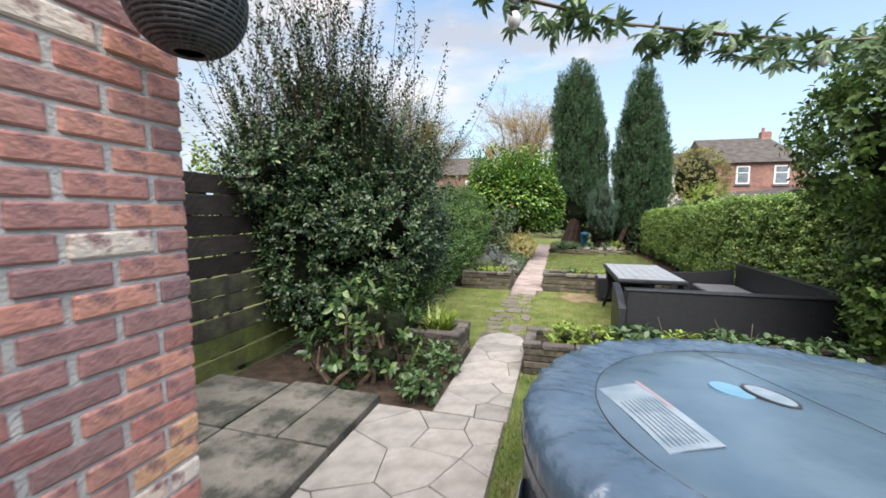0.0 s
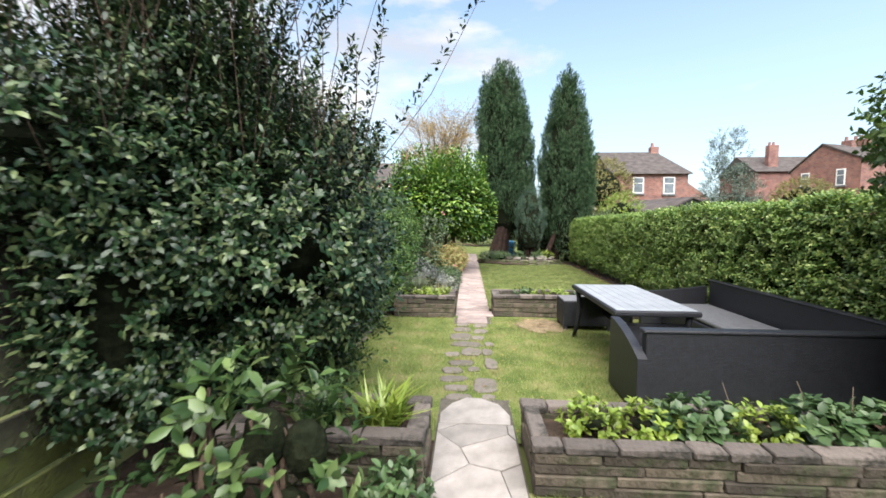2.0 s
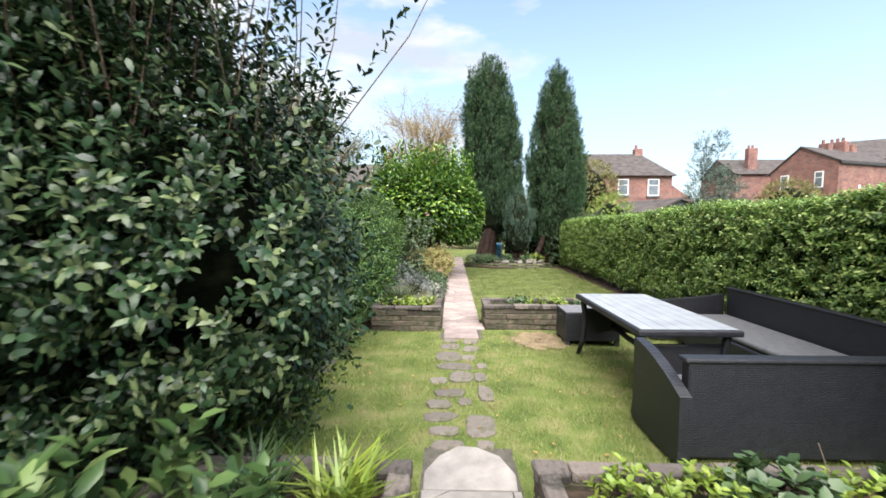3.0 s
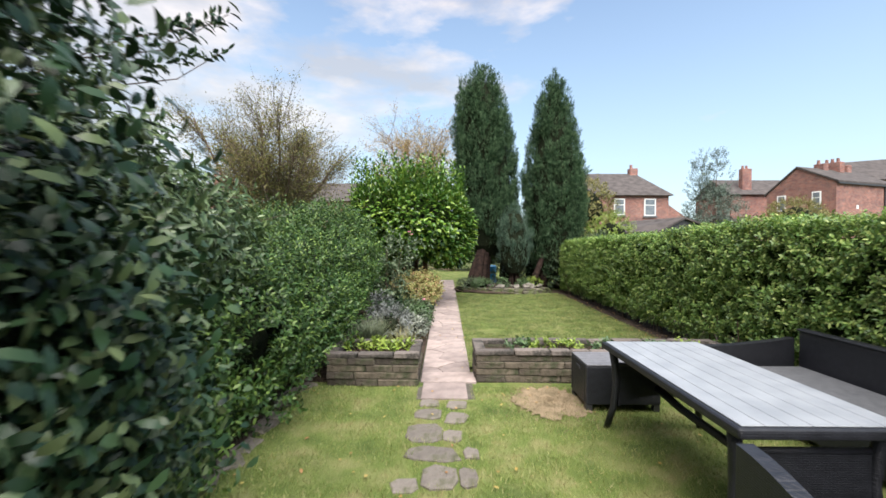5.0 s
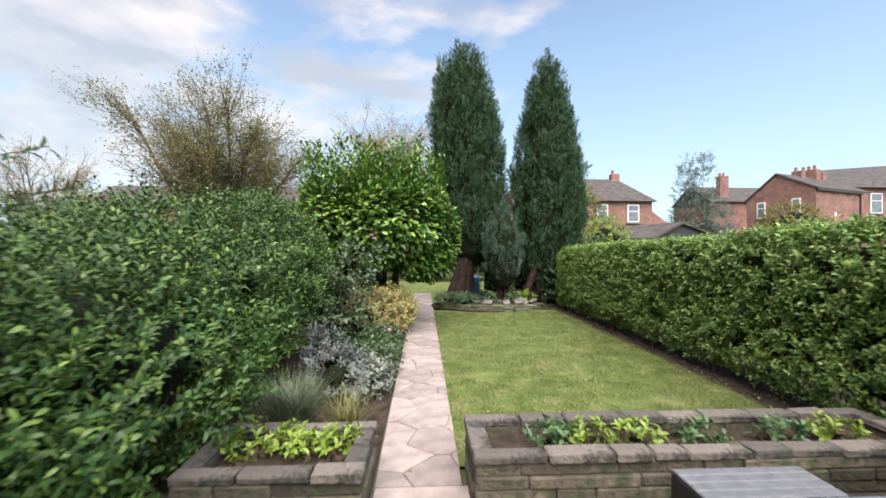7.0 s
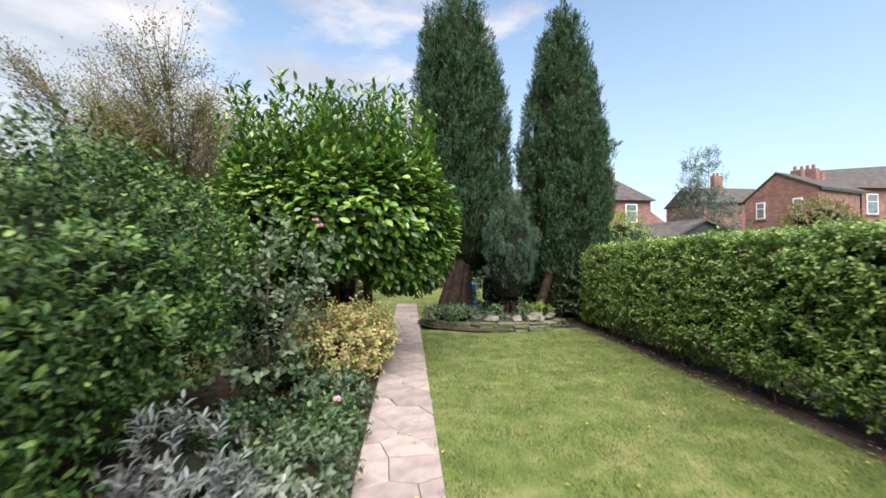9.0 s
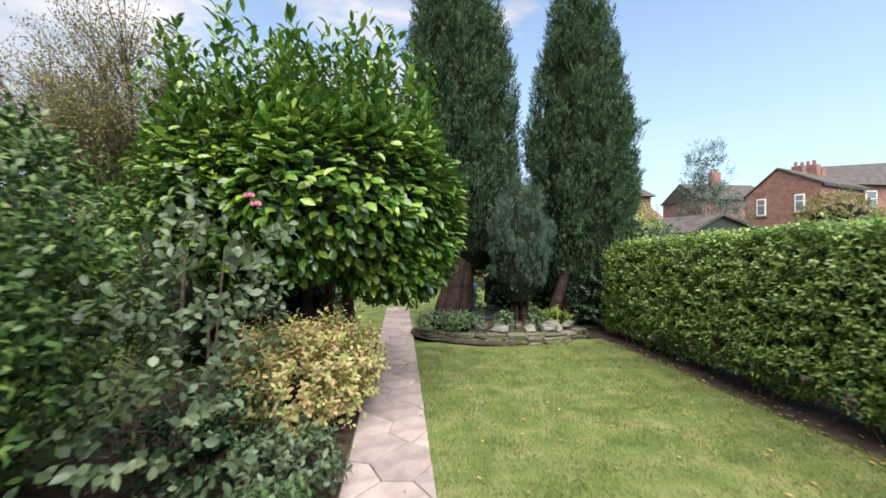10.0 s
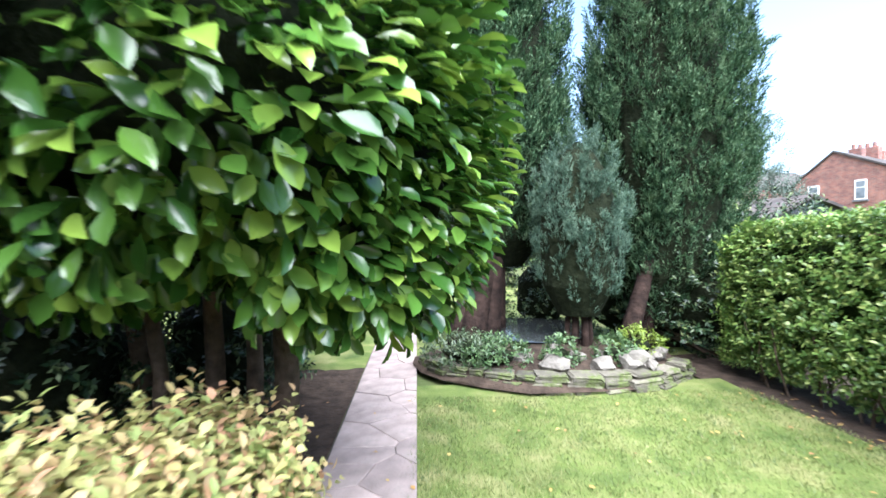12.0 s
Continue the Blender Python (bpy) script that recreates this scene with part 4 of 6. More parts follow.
LT = -70
on_cover(-0.57, -0.12, 0.47, 0.18, LT, "warning_label", M_PRINT, "pale printed warning label", 0.0)
for k in range(9):
    a = radians(LT)
    off = -0.07 + 0.0155 * k
    x, y = -0.57 - math.sin(a) * off, -0.12 + math.cos(a) * off
    on_cover(x + math.cos(a) * 0.06, y + math.sin(a) * 0.06, 0.3, 0.0028, LT, "print_line", M_SPA, "", 0.003)
a = radians(LT)
on_cover(-0.615 - math.sin(a) * 0.082, 0.0 + math.cos(a) * 0.082, 0.25, 0.014, LT, "red_stripe", M_PRINT_RED, "thin red printed stripe", 0.001)


def oval(cx, cy, rx, ry, turn, z0, z1, mat, name, label, n=32):
    bm = bmesh.new()
    lo = [bm.verts.new((rx * math.cos(6.28318 * k / n), ry * math.sin(6.28318 * k / n), z0)) for k in range(n)]
    hi = [bm.verts.new((rx * 0.96 * math.cos(6.28318 * k / n), ry * 0.96 * math.sin(6.28318 * k / n), z1)) for k in range(n)]
    for k in range(n):
        bm.faces.new((lo[k], lo[(k + 1) % n], hi[(k + 1) % n], hi[k]))
    bm.faces.new(hi)
    o = part(name, bm, mat, spa, label)
    o.matrix_local = pose(cx, cy, 0, 0, 0, turn)
    return o


oval(-0.12, 0.10, 0.11, 0.056, -58, 0.720, 0.7335, M_BLACK, "badge_rim", "dark oval badge rim")
oval(-0.12, 0.10, 0.097, 0.044, -58, 0.726, 0.7345, M_PRINT, "badge", "pale oval badge")
oval(-0.235, 0.13, 0.085, 0.055, -50, 0.718, 0.7275, M_PRINT_BLUE, "blue_patch", "light blue printed patch")
smooth(part("seam", tube([(-0.2, 0.72, 0.698), (-0.17, 0.59, 0.712), (-0.1, 0.35, 0.73), (-0.02, 0.13, 0.737), (0.09, -0.13, 0.737), (0.3, -0.6, 0.706)], [0.0015] * 6, 5), M_BLACK, spa, "dark cover seam"))
o = oval(0, 0, 0.055, 0.1, 0, 0, 0.006, M_PRINT, "side_badge", "oval badge on the tub wall")
o.matrix_local = pose(-1.02, -0.22, 0.33, 90, 0, -102)

# ---- wicker lantern and festoon cable ----
lantern = thing("wicker_lantern", "round dark wicker hanging lantern by the brick wall", "lantern", at=(-0.98, 0.90, 2.0))
for k in range(30):
    th = -1.35 + 2.75 * k / 29
    r, z = 0.145 * math.cos(th) ** 0.8, 0.145 * math.sin(th)
    smooth(part("wicker_strand", ring_tube(r, z, 0.0062, 40), M_WICKER, lantern))
bm = bmesh.new()
bmesh.ops.create_uvsphere(bm, u_segments=28, v_segments=16, radius=0.136)
for v in bm.verts:
    v.co.z *= 0.95
smooth(part("inner_shade", bm, M_BLACK, lantern))
for k in range(26):
    a = 6.2832 * k / 26
    rib = [((0.1465 * math.cos(th) ** 0.8) * math.cos(a + 0.25 * th), (0.1465 * math.cos(th) ** 0.8) * math.sin(a + 0.25 * th), 0.147 * math.sin(th)) for th in [-1.35 + 2.7 * q / 9 for q in range(10)]]
    part("wicker_rib", tube(rib, [0.0042] * 10, 4), M_WICKER, lantern)
part("cord", tube([(0, 0, 0.15), (0, 0, 1.2)], [0.004, 0.004], 5), M_BLACK, lantern)
bm = box_bm(-0.235, 0.02, -0.012, 0.012, 1.19, 1.215, 0.004)
part("bracket", bm, M_BLACK, lantern, "black wall bracket")

festoon = thing("festoon_light_string", "black outdoor light string with glass bulbs strung across", "string lights")
cable = [(-1.2, 1.04, 2.62), (-0.75, 1.28, 2.40), (-0.18, 1.60, 2.235), (0.25, 1.80, 2.175), (0.7, 2.02, 2.165), (1.12, 2.24, 2.195), (1.6, 2.55, 2.27), (2.2, 3.1, 2.42)]
smooth(part("cable", tube(cable, [0.005] * len(cable), 6), M_BLACK, festoon))
for i, p in ((2, cable[2]), (5, cable[5])):
    smooth(part("socket", tube([(p[0], p[1], p[2] + 0.01), (p[0], p[1], p[2] - 0.05)], [0.02, 0.019], 10), M_BLACK, festoon))
    bm = bmesh.new()
    bmesh.ops.create_uvsphere(bm, u_segments=12, v_segments=8, radius=0.026, matrix=Matrix.Translation((p[0], p[1], p[2] - 0.08)) @ Matrix.Diagonal((1, 1, 1.35, 1)))
    smooth(part("bulb", bm, M_BULB, festoon, "clear glass bulb"))

vine = thing("climbing_vine", "green climbing vine trailing along the light string", "vine")
vp, vd = [], []
for k in range(230):
    s = 1.6 + 5.4 * RNG.random() ** 0.75
    i = min(int(s), len(cable) - 2)
    p = np.array(cable[i]) + (np.array(cable[i + 1]) - np.array(cable[i])) * (s - i)
    vp.append(p + RNG.normal(0, 0.03, 3) - np.array([0, 0, 0.02 + 0.03 * RNG.random()]))
    vd.append((RNG.normal(0, 0.7), RNG.normal(0, 0.7), RNG.normal(-0.35, 0.5)))
vp, vd = np.array(vp), unit(np.array(vd))
rep = 5
side = unit(np.cross(vd, RNG.normal(size=vd.shape)))
fan = np.linspace(-1.1, 1.1, rep)
way = (vd[:, None] * np.cos(fan)[None, :, None] + side[:, None] * np.sin(fan)[None, :, None]).reshape(-1, 3)
pos = np.repeat(vp, rep, 0)
up = np.repeat(np.cross(vd, side), rep, 0)
part("vine_leaves", leaves("vine_leaves", pos, way, up, RNG.uniform(0.045, 0.085, len(pos)), RNG.uniform(0.014, 0.022, len(pos)), T_FINE, L_MID), None, vine)
part("vine_stem", tube([tuple(np.array(p) + np.array([0.01, 0, 0.012 * math.sin(i * 3)])) for i, p in enumerate(cable[1:])], [0.006] * (len(cable) - 1), 5), M_TWIG, vine)

shrub("fence_climber", "yellow-green foliage spilling over the fence", "shrub", [(-3.25, 2.7, 1.55, 0.35, 0.6, 0.4), (-3.3, 3.6, 1.5, 0.4, 0.6, 0.45), (-3.4, 1.7, 1.45, 0.4, 0.6, 0.4)], L_LIME, 420, 7, 0.06, 0.034, (-3.3, 2.9, 0), 0.2, 0.6, T_FINE, 5, 0.6)

# ---- hedge on the right ----
hedge = thing("clipped_hedge", "long clipped green privet hedge beside the lawn", "hedge")


def hedge_top(y):
    return 1.68 - 0.022 * (y - 3) + 0.03 * np.sin(y * 1.7)


def hedge_points(n, x0, x1, y0, y1):
    """Places on the face, top and ends of a rounded clipped hedge, with outward directions."""
    y = y0 + (y1 - y0) * RNG.random(n)
    top = hedge_top(y)
    w, prof = (x1 - x0), RNG.random(n) * (1.55 + 0.9)
    face = prof < 1.55
    z = np.where(face, prof / 1.55 * (top - 0.12) + 0.08, top)
    x = np.where(face, x0, x0 + (prof - 1.55) / 0.9 * w)
    out = np.where(face[:, None], [-1.0, 0, 0.25], [0.0, 0, 1.0])
    edge = np.clip((z - (top - 0.22)) / 0.22, 0, 1) * face
    x = x + 0.13 * edge ** 2
    out = out + np.stack([0 * edge, 0 * edge, edge], 1)
    bump = np.array([noise.noise(Vector((a * 1.3, b * 1.3, c * 1.6))) for a, b, c in zip(x, y, z)])
    low = np.clip((0.35 - z) / 0.35, 0, 1) * face
    p = np.stack([x + low * 0.18, y, z], 1) + unit(out) * (0.06 * bump + RNG.uniform(-0.10, 0.03, n))[:, None]
    return p, unit(out)


p, out = hedge_points(28500, 2.80, 3.65, 3.2, 14.85)
hollow = np.array([noise.noise(Vector((a * 8, b * 8, c * 8))) for a, b, c in p]) > np.where(p[:, 2] > hedge_top(p[:, 1]) - 0.12, -0.5, -0.2)
p, out = p[hollow], out[hollow]
e = RNG.random((2600, 2))
pe = np.stack([2.76 + 0.8 * e[:, 0], np.full(2600, 14.85) + RNG.uniform(-0.1, 0.05, 2600) - 0.25 * (e[:, 1] > 0.9), 0.08 + 1.36 * e[:, 1]], 1)
p, out = np.vstack([p, pe]), np.vstack([out, np.tile([0, 1.0, 0.3], (2600, 1))])
axis = unit(out + [0, 0, 0.5] + RNG.normal(0, 0.45, p.shape))
pos, way, up = shoots(p, axis, RNG.uniform(0.05, 0.13, len(p)), 6, 0.9)
part("foliage", leaves("foliage", pos, way, up, RNG.uniform(0.032, 0.056, len(pos)), RNG.uniform(0.017, 0.027, len(pos)), T_HEX, L_HEDGE), None, hedge)
# added solid body, coloured as the shade inside the hedge
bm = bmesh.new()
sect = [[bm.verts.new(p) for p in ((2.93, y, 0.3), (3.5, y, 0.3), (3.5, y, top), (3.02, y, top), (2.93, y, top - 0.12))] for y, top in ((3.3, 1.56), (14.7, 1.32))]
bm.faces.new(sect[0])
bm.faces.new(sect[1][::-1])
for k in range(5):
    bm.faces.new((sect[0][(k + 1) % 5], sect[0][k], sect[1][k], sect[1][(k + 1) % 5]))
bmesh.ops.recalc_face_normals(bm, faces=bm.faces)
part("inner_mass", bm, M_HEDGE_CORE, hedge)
st = np.stack([RNG.uniform(2.85, 3.4, 240), RNG.uniform(3.3, 14.75, 240), np.full(240, -0.03)], 1)
part("stem_frame", twigs(st, st + np.stack([RNG.normal(-0.05, 0.08, 240), RNG.normal(0, 0.12, 240), np.full(240, 0.6)], 1), 0.012, 0.007, 0, "stem_frame", M_BARK), None, hedge)

shrub("tall_climber", "tall dense green climber above the planter end", "shrub", [(2.72, 3.85, 2.0, 0.8, 0.65, 0.6), (2.95, 3.85, 0.95, 0.62, 0.5, 0.95), (2.85, 3.7, 2.35, 0.8, 0.65, 0.45)], L_PRIVET, 3000, 7, 0.055, 0.032, (2.8, 4.0, 0), 0.16, 0.1, T_FINE, low=0.85)

# ---- big evergreen shrub by the fence ----
BIG = [(-2.15, 4.32, 1.05, 0.78, 0.62, 0.75), (-1.95, 4.0, 1.4, 0.7, 0.5, 0.75), (-2.45, 4.6, 1.25, 0.45, 0.38, 0.5), (-2.35, 4.0, 1.75, 0.65, 0.5, 0.62), (-1.8, 4.1, 1.25, 0.48, 0.42, 0.48), (-2.4, 3.7, 1.5, 0.5, 0.5, 0.6), (-2.42, 3.85, 0.8, 0.36, 0.38, 0.5), (-2.5, 3.5, 0.95, 0.26, 0.28, 0.75), (-2.3, 3.85, 2.25, 0.42, 0.36, 0.45), (-2.6, 3.3, 1.8, 0.34, 0.45, 0.3)]
big = shrub("evergreen_shrub", "large dark evergreen shrub with long upright shoots", "shrub", BIG, L_DARK, 10500, 9, 0.05, 0.023, (-2.0, 4.6, 0), 0.25, 0.5, T_HEX, 10, 0.66, low=0.7, high=1.1, gap=(3.8, -0.10))
n = 190
p, out = shell(BIG, n * 6, 0.85, 1.0)
sel = (p[:, 2] > 1.5) & (p[:, 1] < 4.0)
p, out = p[sel][:n], out[sel][:n]
ax = unit(out * [0.4, 0.25, 0.1] + [0, -0.02, 1.0] + RNG.normal(0, 0.16, p.shape))
ln = RNG.uniform(0.4, 1.0, len(p)) + 0.75 * (RNG.random(len(p)) < 0.45)
k = 6
pa = np.stack([RNG.normal(-2.2, 0.2, k), RNG.normal(4.6, 0.12, k), RNG.uniform(1.8, 2.0, k)], 1)
da = unit(np.array([0.62, 0.42, 0.42]) + RNG.normal(0, 0.17, (k, 3)))
p, ax, ln = np.vstack([p, pa]), np.vstack([ax, da]), np.r_[ln, RNG.uniform(0.5, 0.98, k)]
part("shoot_spray", twigs(p, p + ax * ln[:, None], 0.0042, 0.0016, 0, "long_shoots", M_BARK), None, big)
pos, way, up = shoots(p, ax, ln, 88, 0.75, 0.02)
part("shoot_leaves", leaves("shoot_leaves", pos + RNG.normal(0, 0.012, pos.shape), way, up, RNG.uniform(0.03, 0.058, len(pos)), RNG.uniform(0.014, 0.024, len(pos)), T_FINE, L_DARK), None, big)

shrub("drooping_shrub", "mid-green evergreen shrub with drooping narrow leaves", "shrub", [(-2.5, 5.25, 1.62, 0.55, 0.5, 0.5), (-2.6, 5.85, 1.5, 0.55, 0.5, 0.45), (-2.62, 6.4, 1.38, 0.5, 0.42, 0.4), (-2.3, 4.95, 1.3, 0.52, 0.42, 0.55)], L_DROOP, 1900, 9, 0.085, 0.026, (-2.5, 5.5, 0), 0.2, 0.25, T_FINE, 8, 0.62, low=0.72, high=1.12, gap=(3.6, -0.2), droop=0.45)
sprig = thing("arching_branch", "thin arching branch with narrow dark leaves", "branch")
p = np.array([(-2.6, 6.75, 1.5), (-2.6, 6.85, 1.45), (-2.65, 6.7, 1.55), (-2.55, 7.0, 1.4)])
ax = np.array([(0.5, 0.4, 0.38), (0.55, 0.35, 0.25), (0.45, 0.5, 0.5), (0.6, 0.2, 0.35)])
ln = np.array([0.72, 0.7, 0.66, 0.6])
part("twig", twigs(p, p + unit(ax) * ln[:, None], 0.005, 0.002, 0.03, "twig", M_BARK), None, sprig)
pos, way, up = shoots(p, ax, ln, 26, 0.8, 0.25)
part("branch_leaves", leaves("branch_leaves", pos, way - [0, 0, 0.3], up, RNG.uniform(0.06, 0.09, len(pos)), RNG.uniform(0.018, 0.026, len(pos)), T_FINE, L_DROOP), None, sprig)

# ---- shrubs and herbs at the near bed ----
shrub("spotted_laurel", "bushy shrub with fresh upright green leaves in the soil bed", "shrub", [(-1.5, 3.1, 0.5, 0.2, 0.18, 0.28), (-1.33, 3.12, 0.45, 0.2, 0.18, 0.26), (-1.4, 3.05, 0.2, 0.24, 0.2, 0.2)], L_FRESH, 75, 7, 0.085, 0.042, (-1.42, 3.08, 0), 0.16, 0.9, T_FINE, 6, 0.5, gap=(7, -0.2))
shrub("low_shrub", "low grey-green leafy shrub on dark soil", "shrub", [(-1.85, 2.98, 0.2, 0.22, 0.16, 0.17), (-1.62, 2.9, 0.14, 0.18, 0.13, 0.12)], L_GLOSS, 40, 6, 0.085, 0.042, (-1.7, 2.95, 0), 0.12, 0.6, T_FINE, 5, 0.4)
shrub("tall_stem_plant", "small upright plant with a leafy top", "plant", [(-1.82, 3.15, 0.66, 0.10, 0.10, 0.08)], L_GLOSS, 7, 7, 0.10, 0.05, (-1.82, 3.15, 0), 0.09, 0.8, T_FINE, 3, 0)
shrub("strawberry_plant", "small bright green plant at the path edge", "plant", [(-0.98, 2.83, 0.09, 0.12, 0.12, 0.1)], L_MID, 40, 6, 0.06, 0.032, (-0.98, 2.83, 0), 0.08, 0.8, T_FINE, 3, 0.3)
shrub("strawberry_plant", "small bright green plant at the path edge", "plant", [(-0.95, 3.3, 0.1, 0.12, 0.12, 0.12)], L_MID, 40, 6, 0.06, 0.032, (-0.95, 3.3, 0), 0.08, 0.8, T_FINE, 3, 0.3)


def strap_tuft(name, label, x, y, z, n, reach, width, mat, spread=0.8):
    ob = thing(name, label, "plant", at=(x, y, z))
    a = RNG.uniform(0, 6.283, n)
    way = np.stack([np.cos(a) * spread, np.sin(a) * spread, RNG.uniform(0.5, 1.4, n)], 1)
    pos = np.stack([RNG.normal(0, 0.05, n), RNG.normal(0, 0.05, n), np.zeros(n)], 1)
    part("leaf_tuft", leaves("leaf_tuft", pos, way, np.tile([0, 0, 1.0], (n, 1)), RNG.uniform(0.5, 1.1, n) * reach, width, T_LONG, mat), None, ob)
    return ob


strap_tuft("strap_leaf_plant", "arching strap-leaved plant in the mossy planter", -1.12, 3.76, 0.2, 130, 0.36, 0.018, L_LIME)
strap_tuft("strap_leaf_plant", "arching strap-leaved plant in the mossy planter", -1.5, 3.76, 0.2, 130, 0.36, 0.018, L_MID)
for k, (x, y, z, w, m, lab) in enumerate(((0.12, 3.77, 0.2, 0.17, L_LIME, "bright lime-green herb clump"), (0.42, 3.78, 0.2, 0.17, L_LIME, "bright lime-green herb clump"), (0.72, 3.78, 0.22, 0.2, L_MID, "leafy dark green herb clump"), (1.05, 3.76, 0.2, 0.15, L_LIME, "bright lime-green herb clump"), (1.38, 3.78, 0.22, 0.2, L_MID, "leafy dark green herb clump"), (1.75, 3.76, 0.21, 0.18, L_MID, "leafy dark green herb clump"), (2.1, 3.78, 0.21, 0.18, L_MID, "leafy dark green herb clump"))):
    shrub("herb_clump", lab + " in a stone planter", "plant", [(x, y, z + 0.07, w, 0.13, 0.09)], m, 60, 6, 0.045 if m == L_LIME else 0.065, 0.028 if m == L_LIME else 0.05, (x, y, z - 0.05), 0.06, 1.0, T_FINE, 3, 0.4, group="herbs in the near planter")
for x, m in ((-1.5, L_LIME), (-1.25, L_LIME), (-1.02, L_LIME), (0.25, L_MID), (0.5, L_LIME), (0.78, L_LIME), (1.15, L_MID), (1.7, L_MID), (2.05, L_LIME)):
    shrub("herb_clump", "small green herb clump in a stone planter", "plant", [(x, 7.7, 0.29, 0.12, 0.09, 0.04)], m, 30, 6, 0.05, 0.024, (x, 7.7, 0.22), 0.07, 1.0, T_FINE, 3, 0.3, group="herbs in the far planters")

for x, y, dx in ((0.95, 3.8, -0.08), (1.42, 3.85, -0.1), (1.55, 3.78, 0.02)):
    tagged(smooth(part("dry_stalk", tube([(x, y, 0.18), (x + dx * 0.4, y, 0.36), (x + dx, y + 0.02, 0.52)], [0.003, 0.0025, 0.0018], 5), M_TWIG_PALE, None)), "thin dry pale flower stalk in the planter", "stalk", "dry stalks in the near planter")

# ---- left hedge and bed along the path ----
LH = [(-2.55, 6.6, 0.62, 0.9, 0.85, 0.74), (-2.46, 7.7, 0.72, 0.88, 0.9, 0.78), (-2.66, 8.9, 0.88, 0.95, 0.9, 0.88), (-2.6, 10.0, 1.1, 0.86, 0.9, 0.85), (-2.65, 5.9, 0.6, 0.75, 0.6, 0.72), (-2.5, 5.3, 0.6, 0.75, 0.55, 0.74), (-2.2, 4.8, 0.5, 0.66, 0.45, 0.62), (-3.3, 7.2, 0.75, 0.75, 1.1, 0.8), (-3.3, 9.3, 0.95, 0.75, 1.2, 0.95), (-2.6, 10.9, 1.15, 0.78, 0.75, 0.9), (-3.1, 11.3, 1.25, 0.8, 0.8, 0.9)]
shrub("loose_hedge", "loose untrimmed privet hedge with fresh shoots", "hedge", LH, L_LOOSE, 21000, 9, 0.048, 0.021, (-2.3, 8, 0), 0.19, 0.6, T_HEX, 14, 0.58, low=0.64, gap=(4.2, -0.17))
edging = thing("bed_edging", "low row of rough stones edging the soil bed", "edging", kind="structure")
for k in range(14):
    y = 4.5 + 0.235 * k + random.uniform(-0.06, 0.06)
    bm = box_bm(-0.07, 0.07, -0.10, 0.10, -0.04, random.uniform(0.012, 0.035), 0.016, 2)
    for v in bm.verts:
        v.co += Vector((random.uniform(-1, 1), random.uniform(-1, 1), random.uniform(-0.6, 0.6))) * 0.016
    o = part("edging_stone", bm, M_STEP, edging)
    o.matrix_local = pose(-1.97 + random.uniform(-0.05, 0.05), y, 0, 0, 0, random.uniform(-40, 40))
strap_tuft("lavender_clump", "grey-green lavender clump behind the planter", -1.5, 8.4, 0.0, 900, 0.55, 0.007, L_LAVENDER, 0.55)
strap_tuft("dry_grass_clump", "dry pale ornamental grass by the path", -1.1, 8.45, 0.0, 260, 0.42, 0.005, L_OLIVE, 0.7)
shrub("silver_shrub", "silvery grey-leaved sage shrub in the border", "shrub", [(-1.35, 9.25, 0.2, 0.26, 0.34, 0.22), (-1.55, 9.7, 0.26, 0.24, 0.26, 0.24)], L_SAGE, 210, 9, 0.06, 0.018, (-1.4, 9.4, 0), 0.13, 0.6, T_FINE, 5, 0.5, gap=(7, -0.25))
rose = shrub("rose_bush", "tall leggy rose bush with pale leaves and pink blooms", "shrub", [(-1.58, 11.35, 1.15, 0.36, 0.33, 0.5), (-1.35, 11.1, 1.38, 0.2, 0.22, 0.22), (-1.5, 10.75, 0.55, 0.3, 0.32, 0.35), (-1.75, 10.9, 0.85, 0.3, 0.35, 0.3), (-1.58, 11.75, 0.8, 0.26, 0.2, 0.38)], L_ROSE, 400, 5, 0.06, 0.04, (-1.62, 11.4, 0), 0.2, 0.3, T_FINE, 1, 0, low=0.25, gap=(5, -0.1))
for x, y, z in ((-1.2, 11.0, 1.58), (-0.92, 10.2, 0.45), (-1.25, 11.05, 1.63)):
    bm = bmesh.new()
    for k in range(14):
        a, t = k * 2.4, 0.25 + 0.05 * k
        m = Matrix.Translation((x, y, z)) @ Euler((0, 0, a)).to_matrix().to_4x4() @ Euler((0, 1.35 - t, 0)).to_matrix().to_4x4()
        vs = [bm.verts.new(m @ Vector(c)) for c in ((0, 0, 0), (0.010, 0.015, 0.016), (0.004, 0.0, 0.032), (0.010, -0.015, 0.016))]
        bm.faces.new((vs[0], vs[1], vs[2]))
        bm.faces.new((vs[0], vs[2], vs[3]))
    part("bloom", bm, M_PINK, rose, "pink rose bloom")
part("cane", tube([(-1.64, 11.45, -0.03), (-1.62, 11.43, 0.5), (-1.6, 11.38, 1.0)], [0.013, 0.011, 0.007], 7), M_TWIG, rose)
for x, y, z in ((-1.4, 11.12, 1.35), (-1.75, 10.95, 0.85), (-1.5, 10.78, 0.6)):
    part("cane", tube([(-1.64, 11.42, -0.03), (x * 0.5 - 0.81, y * 0.5 + 5.7, z * 0.55), (x, y, z)], [0.009, 0.007, 0.004], 6), M_TWIG, rose)
